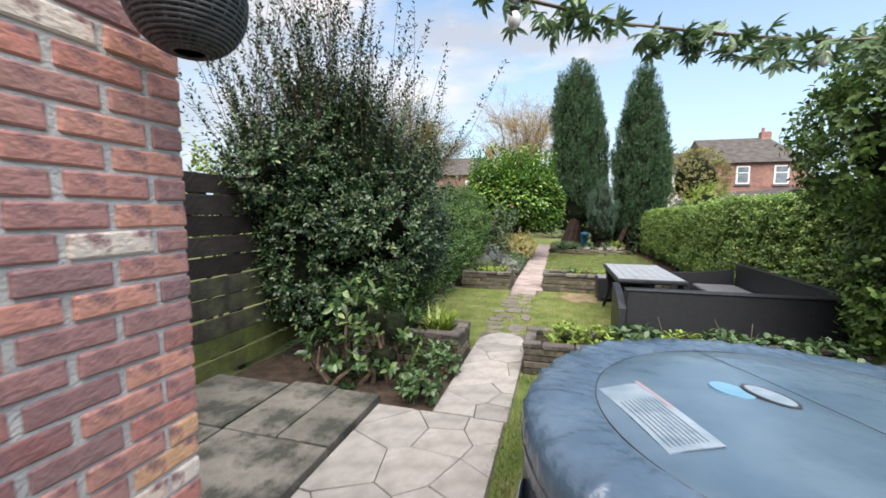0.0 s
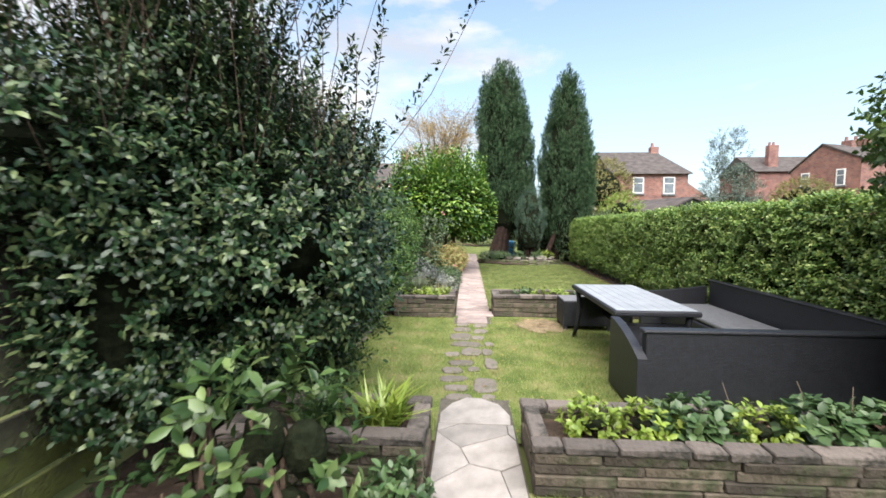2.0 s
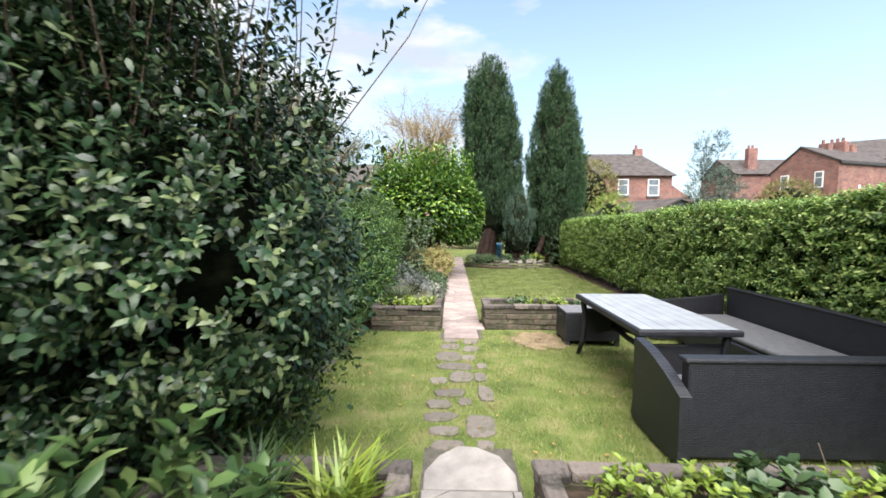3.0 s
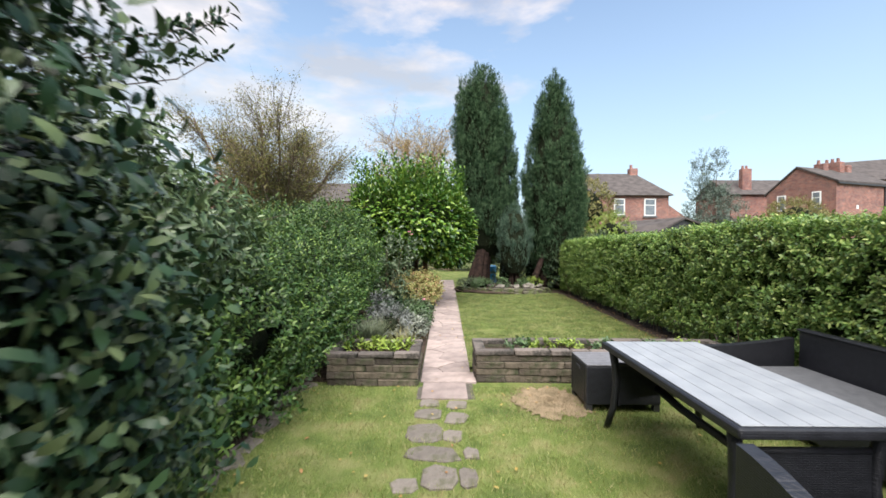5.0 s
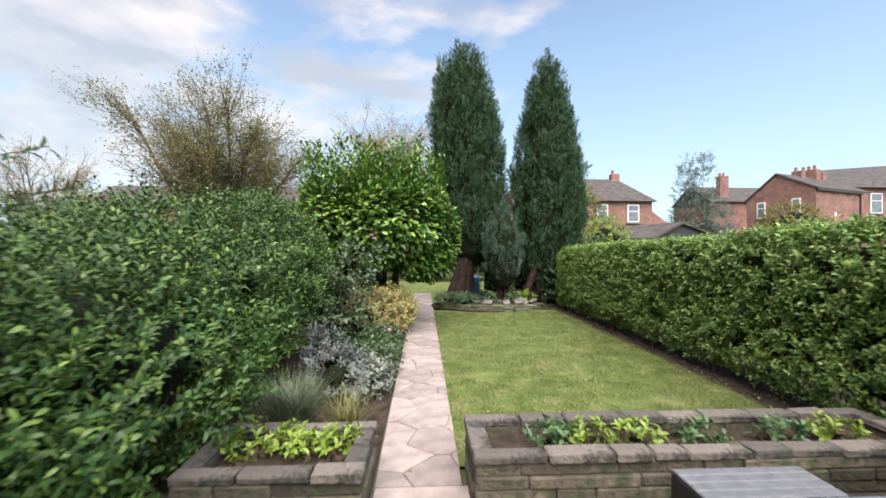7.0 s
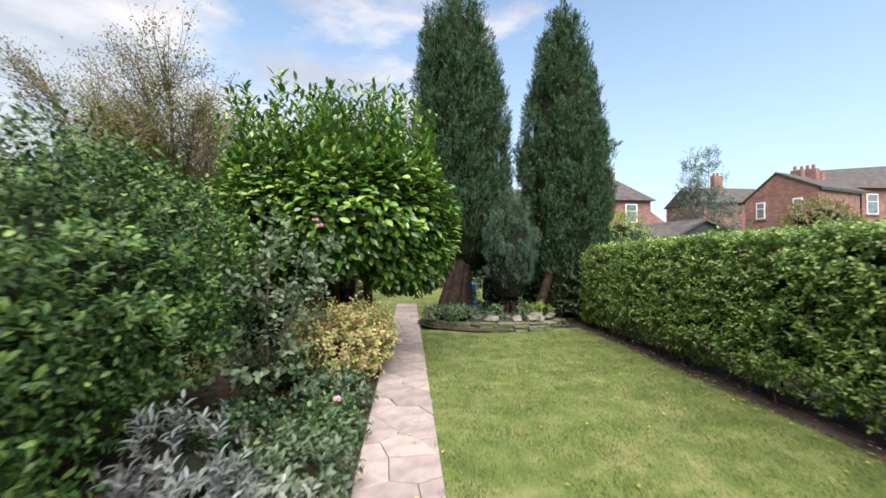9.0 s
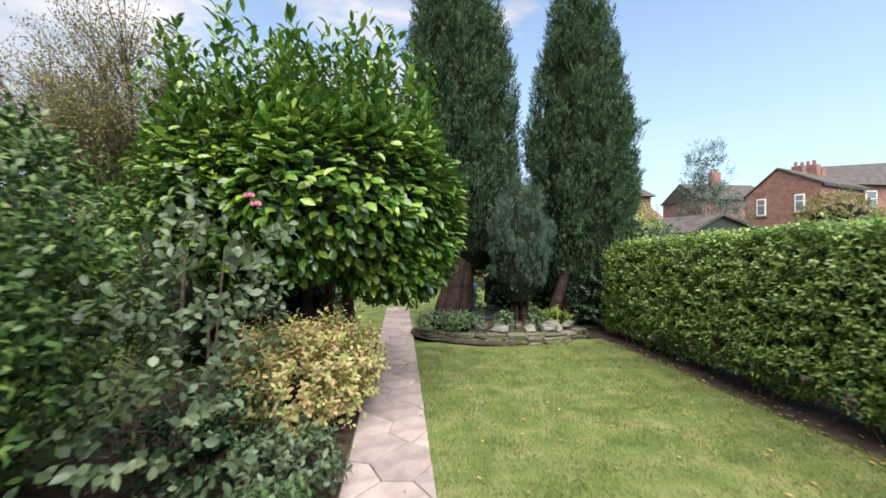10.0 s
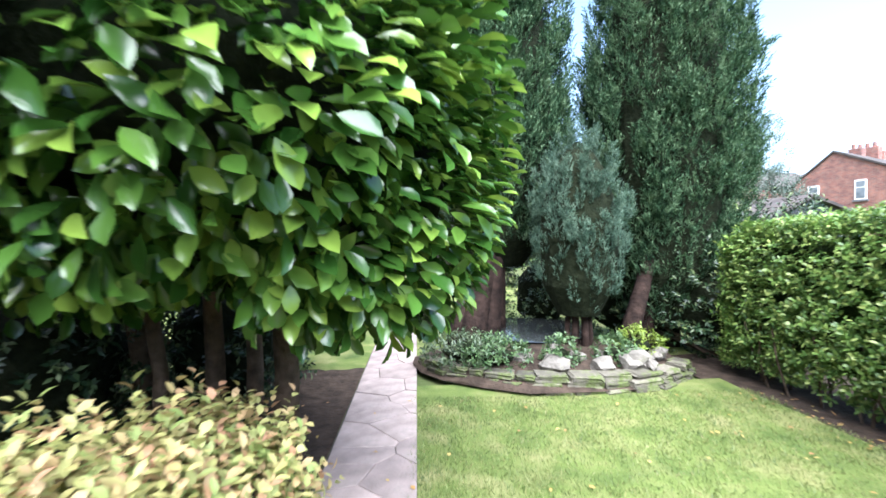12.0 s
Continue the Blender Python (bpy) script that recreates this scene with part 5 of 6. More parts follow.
shrub("spiraea_bush", "low bushy shrub with yellow and orange autumn leaves", "shrub", [(-1.1, 12.25, 0.36, 0.36, 0.42, 0.30), (-1.4, 12.2, 0.34, 0.34, 0.38, 0.30), (-0.98, 12.55, 0.3, 0.27, 0.3, 0.27), (-1.25, 11.95, 0.3, 0.33, 0.33, 0.27)], L_YELLOW, 1900, 8, 0.043, 0.027, (-1.15, 12.2, 0), 0.19, 0.9, T_FINE, 8, 0.3, low=0.5, high=1.1, gap=(6.5, -0.38))

for x, y, rx, h, m, lab in ((-1.1, 9.35, 0.25, 0.2, L_GREY, "low silvery ground-cover plant in the border"), (-1.12, 9.9, 0.28, 0.22, L_ROSE, "low dusty green perennial in the border"), (-1.5, 10.1, 0.3, 0.3, L_DARK, "dark green perennial in the border"), (-1.08, 10.6, 0.24, 0.18, L_MID, "low green perennial beside the path"), (-1.1, 11.2, 0.26, 0.2, L_ROSE, "low dusty green perennial in the border"), (-1.6, 11.4, 0.35, 0.4, L_DARK, "dark green perennial in the border")):
    shrub("border_plant", lab, "plant", [(x, y, h * 0.6, rx, rx * 1.1, h * 0.6)], m, int(800 * rx), 6, 0.05, 0.028, (x, y, 0), 0.12, 0.7, T_FINE, 4, 0.4, low=0.5)

# ---- cherry laurel ----
LAU = [(-1.1, 13.0, 1.92, 1.15, 1.1, 0.85), (-1.9, 13.2, 1.95, 1.1, 1.0, 0.95), (-1.0, 13.4, 2.3, 0.9, 0.9, 0.65), (-0.6, 13.1, 1.5, 0.72, 0.6, 0.66)]
laurel = thing("cherry_laurel", "big rounded cherry laurel with broad glossy leaves", "shrub")
T_BROAD = (np.array([(0, 0, 0), (0.22, 0.3, 0.05), (0.55, 0.5, 0.09), (0.83, 0.34, 0.05), (1, 0, -0.11), (0.83, -0.34, 0.05), (0.55, -0.5, 0.09), (0.22, -0.3, 0.05), (0.3, 0, -0.01), (0.68, 0, -0.035)]),
           np.array([(0, 8, 1), (1, 8, 2), (2, 8, 9), (2, 9, 3), (3, 9, 4), (4, 9, 5), (5, 9, 6), (6, 9, 8), (6, 8, 7), (7, 8, 0)]))


def laurel_leaves(n, low, high):
    """Leaves that hang outwards and overlap like shingles; the topmost stand up."""
    p, out = shell(LAU, n, low, high)
    top = np.clip((p[:, 2:3] - 2.3) / 0.6, 0, 1)
    way = out * 0.62 + np.array([0.3, -0.05, 0]) + RNG.normal(0, 1, p.shape) * [0.5, 0.5, 0.2] + np.array([0, 0, -0.22]) * (1 - top) + np.array([0, 0, 0.9]) * top
    return p, unit(way), unit(out * 1.0 + np.array([0, 0, 0.9]) * (1 - 0.7 * top) + RNG.normal(0, 0.22, p.shape))


p, way, up = laurel_leaves(15000, 0.72, 1.05)
near = np.flatnonzero((p[:, 1] < 12.75) & (p[:, 0] > -1.7) & (p[:, 2] > 1.0) & (p[:, 2] < 2.1))[:280]
singles = [leaves("leaf", np.zeros((1, 3)), np.array([[0, 1.0, 0]]), np.array([[0.0, 0, 1]]), ln, wd, T_BROAD, L_LAUREL_OBJ) for ln, wd in ((0.105, 0.062), (0.12, 0.064), (0.13, 0.07), (0.115, 0.058))]
for k in near:
    d = Vector(way[k]).normalized()
    sd = d.cross(Vector(up[k])).normalized()
    o = part("leaf", singles[int(k) % 4], None, laurel)
    o.matrix_local = Matrix.Translation(p[k]) @ Matrix((sd, d, sd.cross(d))).transposed().to_4x4()
p, way, up = np.delete(p, near, 0), np.delete(way, near, 0), np.delete(up, near, 0)
m = len(p)
part("foliage", leaves("foliage", p, way, up, RNG.uniform(0.09, 0.14, m), RNG.uniform(0.05, 0.074, m), T_BROAD, L_LAUREL), None, laurel)
# dark cores paint the shade between the laurel leaves
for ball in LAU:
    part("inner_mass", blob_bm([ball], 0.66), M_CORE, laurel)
p, out = shell(LAU, 1500, 0.92, 1.0)
p = p[p[:, 2] > 2.2][:260]
ax = unit(RNG.normal(0, 0.22, p.shape) + [0, 0, 1.0])
pos, way, up = shoots(p, ax, RNG.uniform(0.4, 0.9, len(p)), 13, 0.66)
part("top_growth", leaves("top_growth", pos, way, up, RNG.uniform(0.09, 0.15, len(pos)), RNG.uniform(0.036, 0.054, len(pos)), T_FINE, L_LAUREL), None, laurel)
for x, y, r in ((-1.1, 13.7, 0.085), (-1.35, 13.85, 0.06), (-1.6, 13.85, 0.07), (-2.15, 14.0, 0.075), (-1.85, 13.7, 0.05)):
    smooth(part("trunk", tube([(x, y, -0.03), (x + 0.03, y - 0.05, 0.5), (x - 0.05 + 0.1 * random.random(), y - 0.1, 1.0), (x + 0.1, y - 0.2, 1.7)], [r, r * 0.85, r * 0.75, r * 0.5], 9), M_BARK, laurel))

# ---- cypresses ----
def sprays(p, axis, size, name, mat, per=9):
    """Feathery upright sprays, each a cluster of narrow leaflets round an axis."""
    n = len(p)
    axis = unit(axis)
    pos, way, up = shoots(p, axis, size, per, 0.42, 0.0)
    return leaves(name, pos, way, up, np.repeat(size, per) * RNG.uniform(0.35, 0.6, n * per), np.repeat(size, per) * RNG.uniform(0.1, 0.16, n * per), T_PLAIN, mat)


def cypress(name, label, x, y, h, prof, n, spray, mat, bark, trunks, lean=(0.0, 0.0)):
    """prof: (height share, radius). Sprays hang in upright flames over a lobed column."""
    ob = thing(name, label, "conifer tree", at=(x, y, 0))
    hs, rs = np.array([a for a, _ in prof]), np.array([b for _, b in prof])
    t = np.interp(RNG.random(n * 2), np.cumsum(np.r_[0, (rs[1:] + rs[:-1]) * np.diff(hs)]) / np.sum((rs[1:] + rs[:-1]) * np.diff(hs)), hs)
    ang = RNG.uniform(0, 6.2832, n * 2)
    lobes = np.array([noise.noise(Vector((math.cos(a) * 2.2 + x, math.sin(a) * 2.2 + y, s * h * 0.45))) for a, s in zip(ang, t)])
    tuft = np.array([noise.noise(Vector((math.cos(a) * 6 + x, math.sin(a) * 6 + y, s * h * 0.8))) for a, s in zip(ang, t)])
    f = n // 20
    t, ang, lobes, tuft = t[:f], ang[:f], lobes[:f], tuft[:f]
    r = np.interp(t, hs, rs) * (1 + 0.12 * lobes + 0.10 * tuft) - RNG.random(f) * 0.16
    p = np.stack([np.cos(ang) * r + lean[0] * t, np.sin(ang) * r + lean[1] * t, t * h], 1)
    ax = unit(np.stack([np.cos(ang) * 0.2, np.sin(ang) * 0.2, np.ones(f)], 1) + RNG.normal(0, 0.09, (f, 3)))
    q = 46
    length, fat = RNG.uniform(1.5, 2.5, f) * spray, RNG.uniform(0.28, 0.46, f) * spray
    along = RNG.random((f, q))
    side = unit(np.cross(ax[:, None], RNG.normal(size=(f, q, 3))))
    p = p[:, None] + ax[:, None] * (along * length[:, None])[..., None] + side * (fat[:, None] * np.sin(np.pi * (0.12 + 0.82 * along)) * RNG.uniform(0.5, 1.0, (f, q)))[..., None]
    way = ax[:, None] + side * 0.45 + RNG.normal(0, 0.12, (f, q, 3))
    p, way = p.reshape(-1, 3), way.reshape(-1, 3)
    part("crown", sprays(p, way, RNG.uniform(0.3, 0.52, len(p)) * spray, "crown", mat, 6), None, ob)
    # dark column added as painted shade between the plumes
    bm = bmesh.new()
    k, rings = 14, []
    for s, rr in prof:
        rings.append([bm.verts.new((math.cos(6.2832 * i / k) * rr * 0.84 + lean[0] * s, math.sin(6.2832 * i / k) * rr * 0.84 + lean[1] * s, s * h)) for i in range(k)])
    for a, b in zip(rings, rings[1:]):
        for i in range(k):
            bm.faces.new((a[i], a[(i + 1) % k], b[(i + 1) % k], b[i]))
    bm.faces.new(rings[0][::-1])
    bm.faces.new(rings[-1])
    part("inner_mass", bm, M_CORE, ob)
    bm = bmesh.new()
    for tx, ty, tr in trunks:
        tube([(tx, ty, -0.03), (tx * 0.92, ty * 0.95, 0.35), (tx * 0.7, ty * 0.8, 0.8), (tx * 0.3, ty * 0.4, 1.6)], [tr * 1.25, tr, tr * 0.85, tr * 0.6], 10, bm)
    smooth(part("trunk", bm, bark, ob))
    return ob


cypress("cypress_tree", "tall dark green columnar cypress with bare trunks below", 0.88, 16.5, 6.7, [(0.15, 0.4), (0.2, 0.72), (0.3, 0.95), (0.5, 0.98), (0.68, 0.9), (0.82, 0.76), (0.92, 0.6), (0.98, 0.33), (1.0, 0.1)], 16000, 0.24, L_CON, M_BARK_RED, [(-0.66, -0.5, 0.13), (-0.48, -0.6, 0.16), (-0.28, -0.52, 0.15), (-0.42, -0.25, 0.18), (-0.12, -0.3, 0.11)], (-0.35, 0))
cypress("cypress_tree", "tall dark green pointed cypress beside the hedge end", 2.9, 16.0, 6.35, [(0.05, 0.5), (0.14, 0.72), (0.33, 0.9), (0.48, 0.88), (0.62, 0.77), (0.76, 0.6), (0.88, 0.4), (0.96, 0.19), (1.0, 0.04)], 16000, 0.22, L_CON, M_BARK_RED, [(-0.85, -0.6, 0.1), (-0.45, -0.2, 0.13), (0.1, 0.1, 0.12)], (-0.1, 0))
cypress("dwarf_cypress", "small blue-green upright cypress in the rockery", 1.5, 15.4, 2.4, [(0.22, 0.26), (0.35, 0.45), (0.55, 0.5), (0.72, 0.46), (0.86, 0.34), (0.95, 0.2), (1.0, 0.05)], 4500, 0.13, L_CON_BLUE, M_BARK_RED, [(-0.06, -0.05, 0.035), (0.06, -0.06, 0.04), (0.0, 0.06, 0.035), (0.14, -0.02, 0.03), (-0.13, 0.0, 0.03)])

shrub("undergrowth", "dark evergreen undergrowth between hedge and cypress", "shrub", [(3.2, 15.55, 0.6, 0.6, 0.5, 0.7), (3.9, 15.5, 0.8, 0.8, 0.8, 0.95), (2.55, 16.6, 0.6, 0.7, 0.5, 0.75), (1.7, 17.3, 0.5, 0.6, 0.5, 0.7)], L_DARK, 2000, 8, 0.06, 0.026, (3.3, 15.5, 0), 0.18, 0.4, T_PLAIN, 8, 0.7)

shrub("undergrowth", "dark evergreen undergrowth behind the laurel trunks", "shrub", [(-2.0, 15.2, 0.75, 0.8, 0.5, 0.95), (-3.2, 14.7, 0.9, 1.0, 0.9, 1.1), (-2.75, 13.9, 0.55, 0.7, 0.7, 0.75), (-1.75, 14.3, 0.5, 0.55, 0.45, 0.65)], L_DARK, 2000, 8, 0.06, 0.026, (-2.3, 14.9, 0), 0.18, 0.4, T_PLAIN, 8, 0.7)

# ---- rockery ----
rockery = tagged(part("rockery_bed", blob_bm([(1.15, 15.35, 0.0, 1.45, 0.95, 0.2)], 1.0, 3, 0.08), M_SOIL, None), "raised curved soil bed edged with mossy stones", "rockery", kind="structure")
edge = [(-0.2, 15.25), (-0.1, 14.98), (0.15, 14.75), (0.5, 14.55), (0.95, 14.42), (1.4, 14.4), (1.85, 14.48), (2.2, 14.65), (2.5, 14.95)]
spine = []
for a, b in zip(edge, edge[1:]):
    spine += [Vector((a[0], a[1], 0)).lerp(Vector((b[0], b[1], 0)), k / 8) for k in range(8)]
for r in range(3):
    k = r
    while k < len(spine) - 3:
        step = random.choice((3, 4, 5, 6))
        a, b = spine[k], spine[min(k + step, len(spine) - 1)]
        d = b - a
        bm = box_bm(-d.length / 2 + 0.006, d.length / 2 - 0.006, -0.085, 0.085, 0, 0.05 + random.uniform(-0.008, 0.01), 0.014, 2)
        for v in bm.verts:
            v.co += Vector((random.uniform(-1, 1), random.uniform(-1, 1), random.uniform(-0.6, 0.6))) * 0.014
        o = part("edging_stone", bm, M_MOSSY, rockery)
        o.matrix_local = pose((a.x + b.x) / 2 + random.uniform(-0.015, 0.015), (a.y + b.y) / 2 + 0.09 + 0.025 * r + random.uniform(-0.02, 0.02), -0.015 + 0.052 * r, 0, 0, math.degrees(math.atan2(d.y, d.x)) + random.uniform(-3, 3))
        k += step


def rock(x, y, z, s, label="rounded pale garden rock"):
    bm = bmesh.new()
    bmesh.ops.create_icosphere(bm, subdivisions=2, radius=s)
    seed = Vector((x * 7, y * 5, s * 90))
    for v in bm.verts:
        v.co *= 1 + 0.75 * noise.noise(v.co / s * 1.1 + seed) + 0.14 * noise.noise(v.co / s * 3 + seed)
        v.co.z *= 0.75
    ob = part("rock", bm, M_ROCK, None)
    ob.location = (x, y, z)
    return tagged(ob, label, "rock", "rocks in the rockery")


for x, y, s in ((1.0, 14.72, 0.12), (1.45, 14.7, 0.10), (1.75, 14.75, 0.13), (1.95, 14.95, 0.12), (1.3, 14.95, 0.09), (2.15, 15.0, 0.10), (0.75, 14.95, 0.09), (1.6, 15.0, 0.08), (1.15, 15.15, 0.12), (1.9, 14.68, 0.07)):
    rock(x, y, 0.14 + s * 0.3, s)
for x, y, rx, m, lab in ((0.2, 15.1, 0.36, L_ROSE, "low grey-green heather in the rockery"), (0.5, 14.9, 0.28, L_MID, "low green alpine plant in the rockery"), (1.1, 14.85, 0.14, L_MID, "small green plant between rocks"), (1.65, 14.9, 0.16, L_MID, "small green plant between rocks"), (2.05, 15.15, 0.2, L_LIME, "pale green fern between rocks")):
    shrub("rockery_plant", lab, "plant", [(x, y, 0.22, rx, rx * 0.75, 0.13)], m, int(700 * rx), 7, 0.045, 0.02, (x, y, 0.12), 0.09, 0.8, T_PLAIN, 4, 0.6)
pond = tagged(part("pond", blob_bm([(1.15, 16.15, 0.22, 0.75, 0.75, 0.012)], 1.0, 3, 0.1), M_WATER, None), "small dark still pond behind the rockery", "pond", kind="structure")
tagged(part("plastic_bin", tube([(1.12, 18.2, -0.015), (1.12, 18.2, 0.55), (1.12, 18.2, 0.6)], [0.17, 0.2, 0.14], 14), M_TEAL, None), "bright blue plastic bin on the back lawn", "bin")


# ---- far houses ----
def far_window(x0, x1, z0, z1, y, parent):
    w = part("window", box_bm(x0, x1, y - 0.06, y - 0.005, z0, z1, 0.02), M_WHITE, parent)
    mz = z0 + (z1 - z0) * 0.62
    for a, b in ((z0 + 0.09, mz - 0.03), (mz + 0.03, z1 - 0.09)):
        part("pane", box_bm(x0 + 0.1, x1 - 0.1, y - 0.07, y - 0.062, a, b), M_GLASS, w)
    part("sill", box_bm(x0 - 0.08, x1 + 0.08, y - 0.12, y - 0.005, z0 - 0.12, z0 - 0.002), M_SLATE, w)


def chimney(x, y, z, w, h, parent):
    c = part("chimney", box_bm(x - w / 2, x + w / 2, y - 0.3, y + 0.3, z, z + h, 0.03), M_HOUSE, parent)
    for k in range(max(1, int(w / 0.4))):
        px = x - w / 2 + 0.2 + 0.4 * k
        part("chimney_pot", tube([(px, y, z + h), (px, y, z + h + 0.35)], [0.13, 0.11], 10), M_HOUSE, c)


def hip_roof(x0, x1, y0, y1, eave, ridge, inset, parent):
    bm = bmesh.new()
    ym = (y0 + y1) / 2
    c = [bm.verts.new(p) for p in ((x0, y0, eave), (x1, y0, eave), (x1, y1, eave), (x0, y1, eave))]
    r = [bm.verts.new(p) for p in ((x0, ym, ridge), (x1 - inset, ym, ridge))]
    for f in ((c[0], c[1], r[1], r[0]), (c[1], c[2], r[1]), (c[2], c[3], r[0], r[1]), (c[3], c[0], r[0]), (c[0], c[3], c[2], c[1])):
        bm.faces.new(f)
    part("roof", bm, M_ROOF, parent, "brown slate roof")


hA = thing("terraced_house", "red brick terraced house with brown slate roof", "house")
part("wall", box_bm(11.2, 17.5, 36, 44, 0, 5.3), M_HOUSE, hA)
hip_roof(11.2, 17.8, 35.7, 44.3, 5.3, 7.75, 1.2, hA)
far_window(13.05, 13.95, 3.7, 5.05, 36, hA)
far_window(15.5, 16.45, 3.65, 5.05, 36, hA)
far_window(13.0, 14.1, 0.9, 2.3, 36, hA)
chimney(16.4, 40, 7.3, 0.7, 0.9, hA)
part("annexe", prism([(17.55, 36.5, 0), (19.6, 36.5, 0), (19.6, 36.5, 3.3), (17.55, 36.5, 4.75)], [(17.55, 41, 0), (19.6, 41, 0), (19.6, 41, 3.3), (17.55, 41, 4.75)]), M_HOUSE, hA)
part("wing", box_bm(7.4, 11.18, 39, 44, 0, 4.9), M_WHITE, hA, "pale rendered wing")
hip_roof(7.2, 11.15, 38.7, 44.3, 4.9, 6.9, 0.2, hA)
far_window(9.6, 10.5, 3.2, 4.5, 39, hA)

hB = thing("gabled_house", "red brick gabled house with chimneys", "house", at=(27.94, 39.16, 0))
hB.rotation_euler = (0, 0, radians(-71.3))
GB = [(0, 0, 0), (4.94, 0, 0), (4.94, 0, 6.25), (2.29, 0, 7.7), (0, 0, 5.75)]
part("wall", prism(GB, [(x, 6.3, z) for x, y, z in GB]), M_HOUSE, hB)
RB = [(-0.2, -0.1, 5.62), (2.29, -0.1, 7.72), (5.12, -0.1, 6.2), (5.12, -0.1, 6.32), (2.29, -0.1, 7.86), (-0.2, -0.1, 5.74)]
part("roof", prism(RB, [(x, 7.5, z) for x, y, z in RB]), M_ROOF, hB, "grey slate roof")
far_window(0.83, 1.51, 4.19, 5.54, 0, hB)
far_window(3.36, 4.0, 4.3, 5.62, 0, hB)
part("gutter", box_bm(5.0, 5.12, 0.0, 6.3, 6.08, 6.2), M_BLACK, hB, "dark gutter along the eave")
part("downpipe", box_bm(4.95, 5.05, 6.05, 6.15, 0, 6.1), M_BLACK, hB)
part("vent", box_bm(4.945, 4.96, 2.5, 2.75, 4.2, 4.5), M_WHITE, hB, "small white wall vent")
chimney(2.3, 3.0, 7.5, 0.75, 0.75, hB)
chimney(2.3, 4.6, 7.5, 1.3, 0.95, hB)
chimney(2.3, 6.2, 7.5, 0.7, 0.8, hB)
hD = thing("terraced_house", "red brick house behind the gabled one", "house")
part("wall", box_bm(29.6, 38, 46, 52, 0, 6.6), M_HOUSE, hD)
hip_roof(29.4, 38.2, 45.7, 52.3, 6.6, 8.6, 0.3, hD)
chimney(31.8, 47, 7.1, 1.0, 2.4, hD)
hE = thing("terraced_house", "tall brick house with a large grey slate roof", "house")
part("wall", box_bm(37.2, 60, 41, 50, 0, 7.4), M_HOUSE, hE)
part("roof", prism([(37.0, 40.6, 7.4), (60, 40.6, 7.4), (60, 45.5, 11.4), (40.5, 45.5, 9.9)], [(37.0, 50.4, 7.4), (60, 50.4, 7.4), (60, 46.0, 11.4), (40.5, 46.0, 9.9)]), M_ROOF, hE, "large grey slate roof")
far_window(38.7, 39.8, 5.0, 6.9, 41, hE)
far_window(41.6, 42.8, 5.0, 6.9, 41, hE)
hC = thing("house_terrace", "long brick terrace with grey roofs beyond the trees", "house")
part("wall", box_bm(-32, -2.5, 44, 52, 0, 5.6), M_HOUSE, hC)
hip_roof(-32.4, -2.2, 43.6, 52.4, 5.6, 8.0, 0.3, hC)
for x in (-28, -23.5, -19, -14.5, -10, -5.5):
    far_window(x, x + 1.0, 3.6, 5.0, 44, hC)
for x in (-26, -17, -8):
    chimney(x, 48, 7.6, 0.9, 1.4, hC)

shed = thing("garden_shed", "low garden shed with grey felt roof and dark gable", "shed")
part("wall", prism([(8.6, 20.6, 0), (10.6, 20.6, 0), (10.6, 20.6, 2.05), (9.6, 20.6, 2.42), (8.6, 20.6, 1.86)], [(6.75, 22.2, 0), (9.8, 25.5, 0), (9.8, 25.5, 2.05), (8.6, 24.2, 2.40), (6.75, 22.2, 1.86)]), M_WHITE, shed, "white rendered shed wall")
part("gable", prism([(8.5, 20.52, 1.86), (10.72, 20.52, 2.04), (9.6, 20.52, 2.46)], [(8.5, 20.58, 1.86), (10.72, 20.58, 2.04), (9.6, 20.58, 2.46)]), M_BLACK, shed, "black boarded gable")
part("door", box_bm(8.75, 10.5, 20.55, 20.6, 0, 1.84), M_FENCE, shed, "dark boarded shed front")
part("roof", prism([(8.42, 20.4, 1.85), (9.6, 20.4, 2.47), (10.85, 20.4, 2.02), (10.85, 20.4, 2.09), (9.6, 20.4, 2.55), (8.42, 20.4, 1.93)], [(6.5, 22.0, 1.85), (8.5, 24.4, 2.47), (10.0, 25.6, 2.02), (10.0, 25.6, 2.09), (8.5, 24.4, 2.55), (6.5, 22.0, 1.93)]), M_ROOF, shed, "grey felt roof")

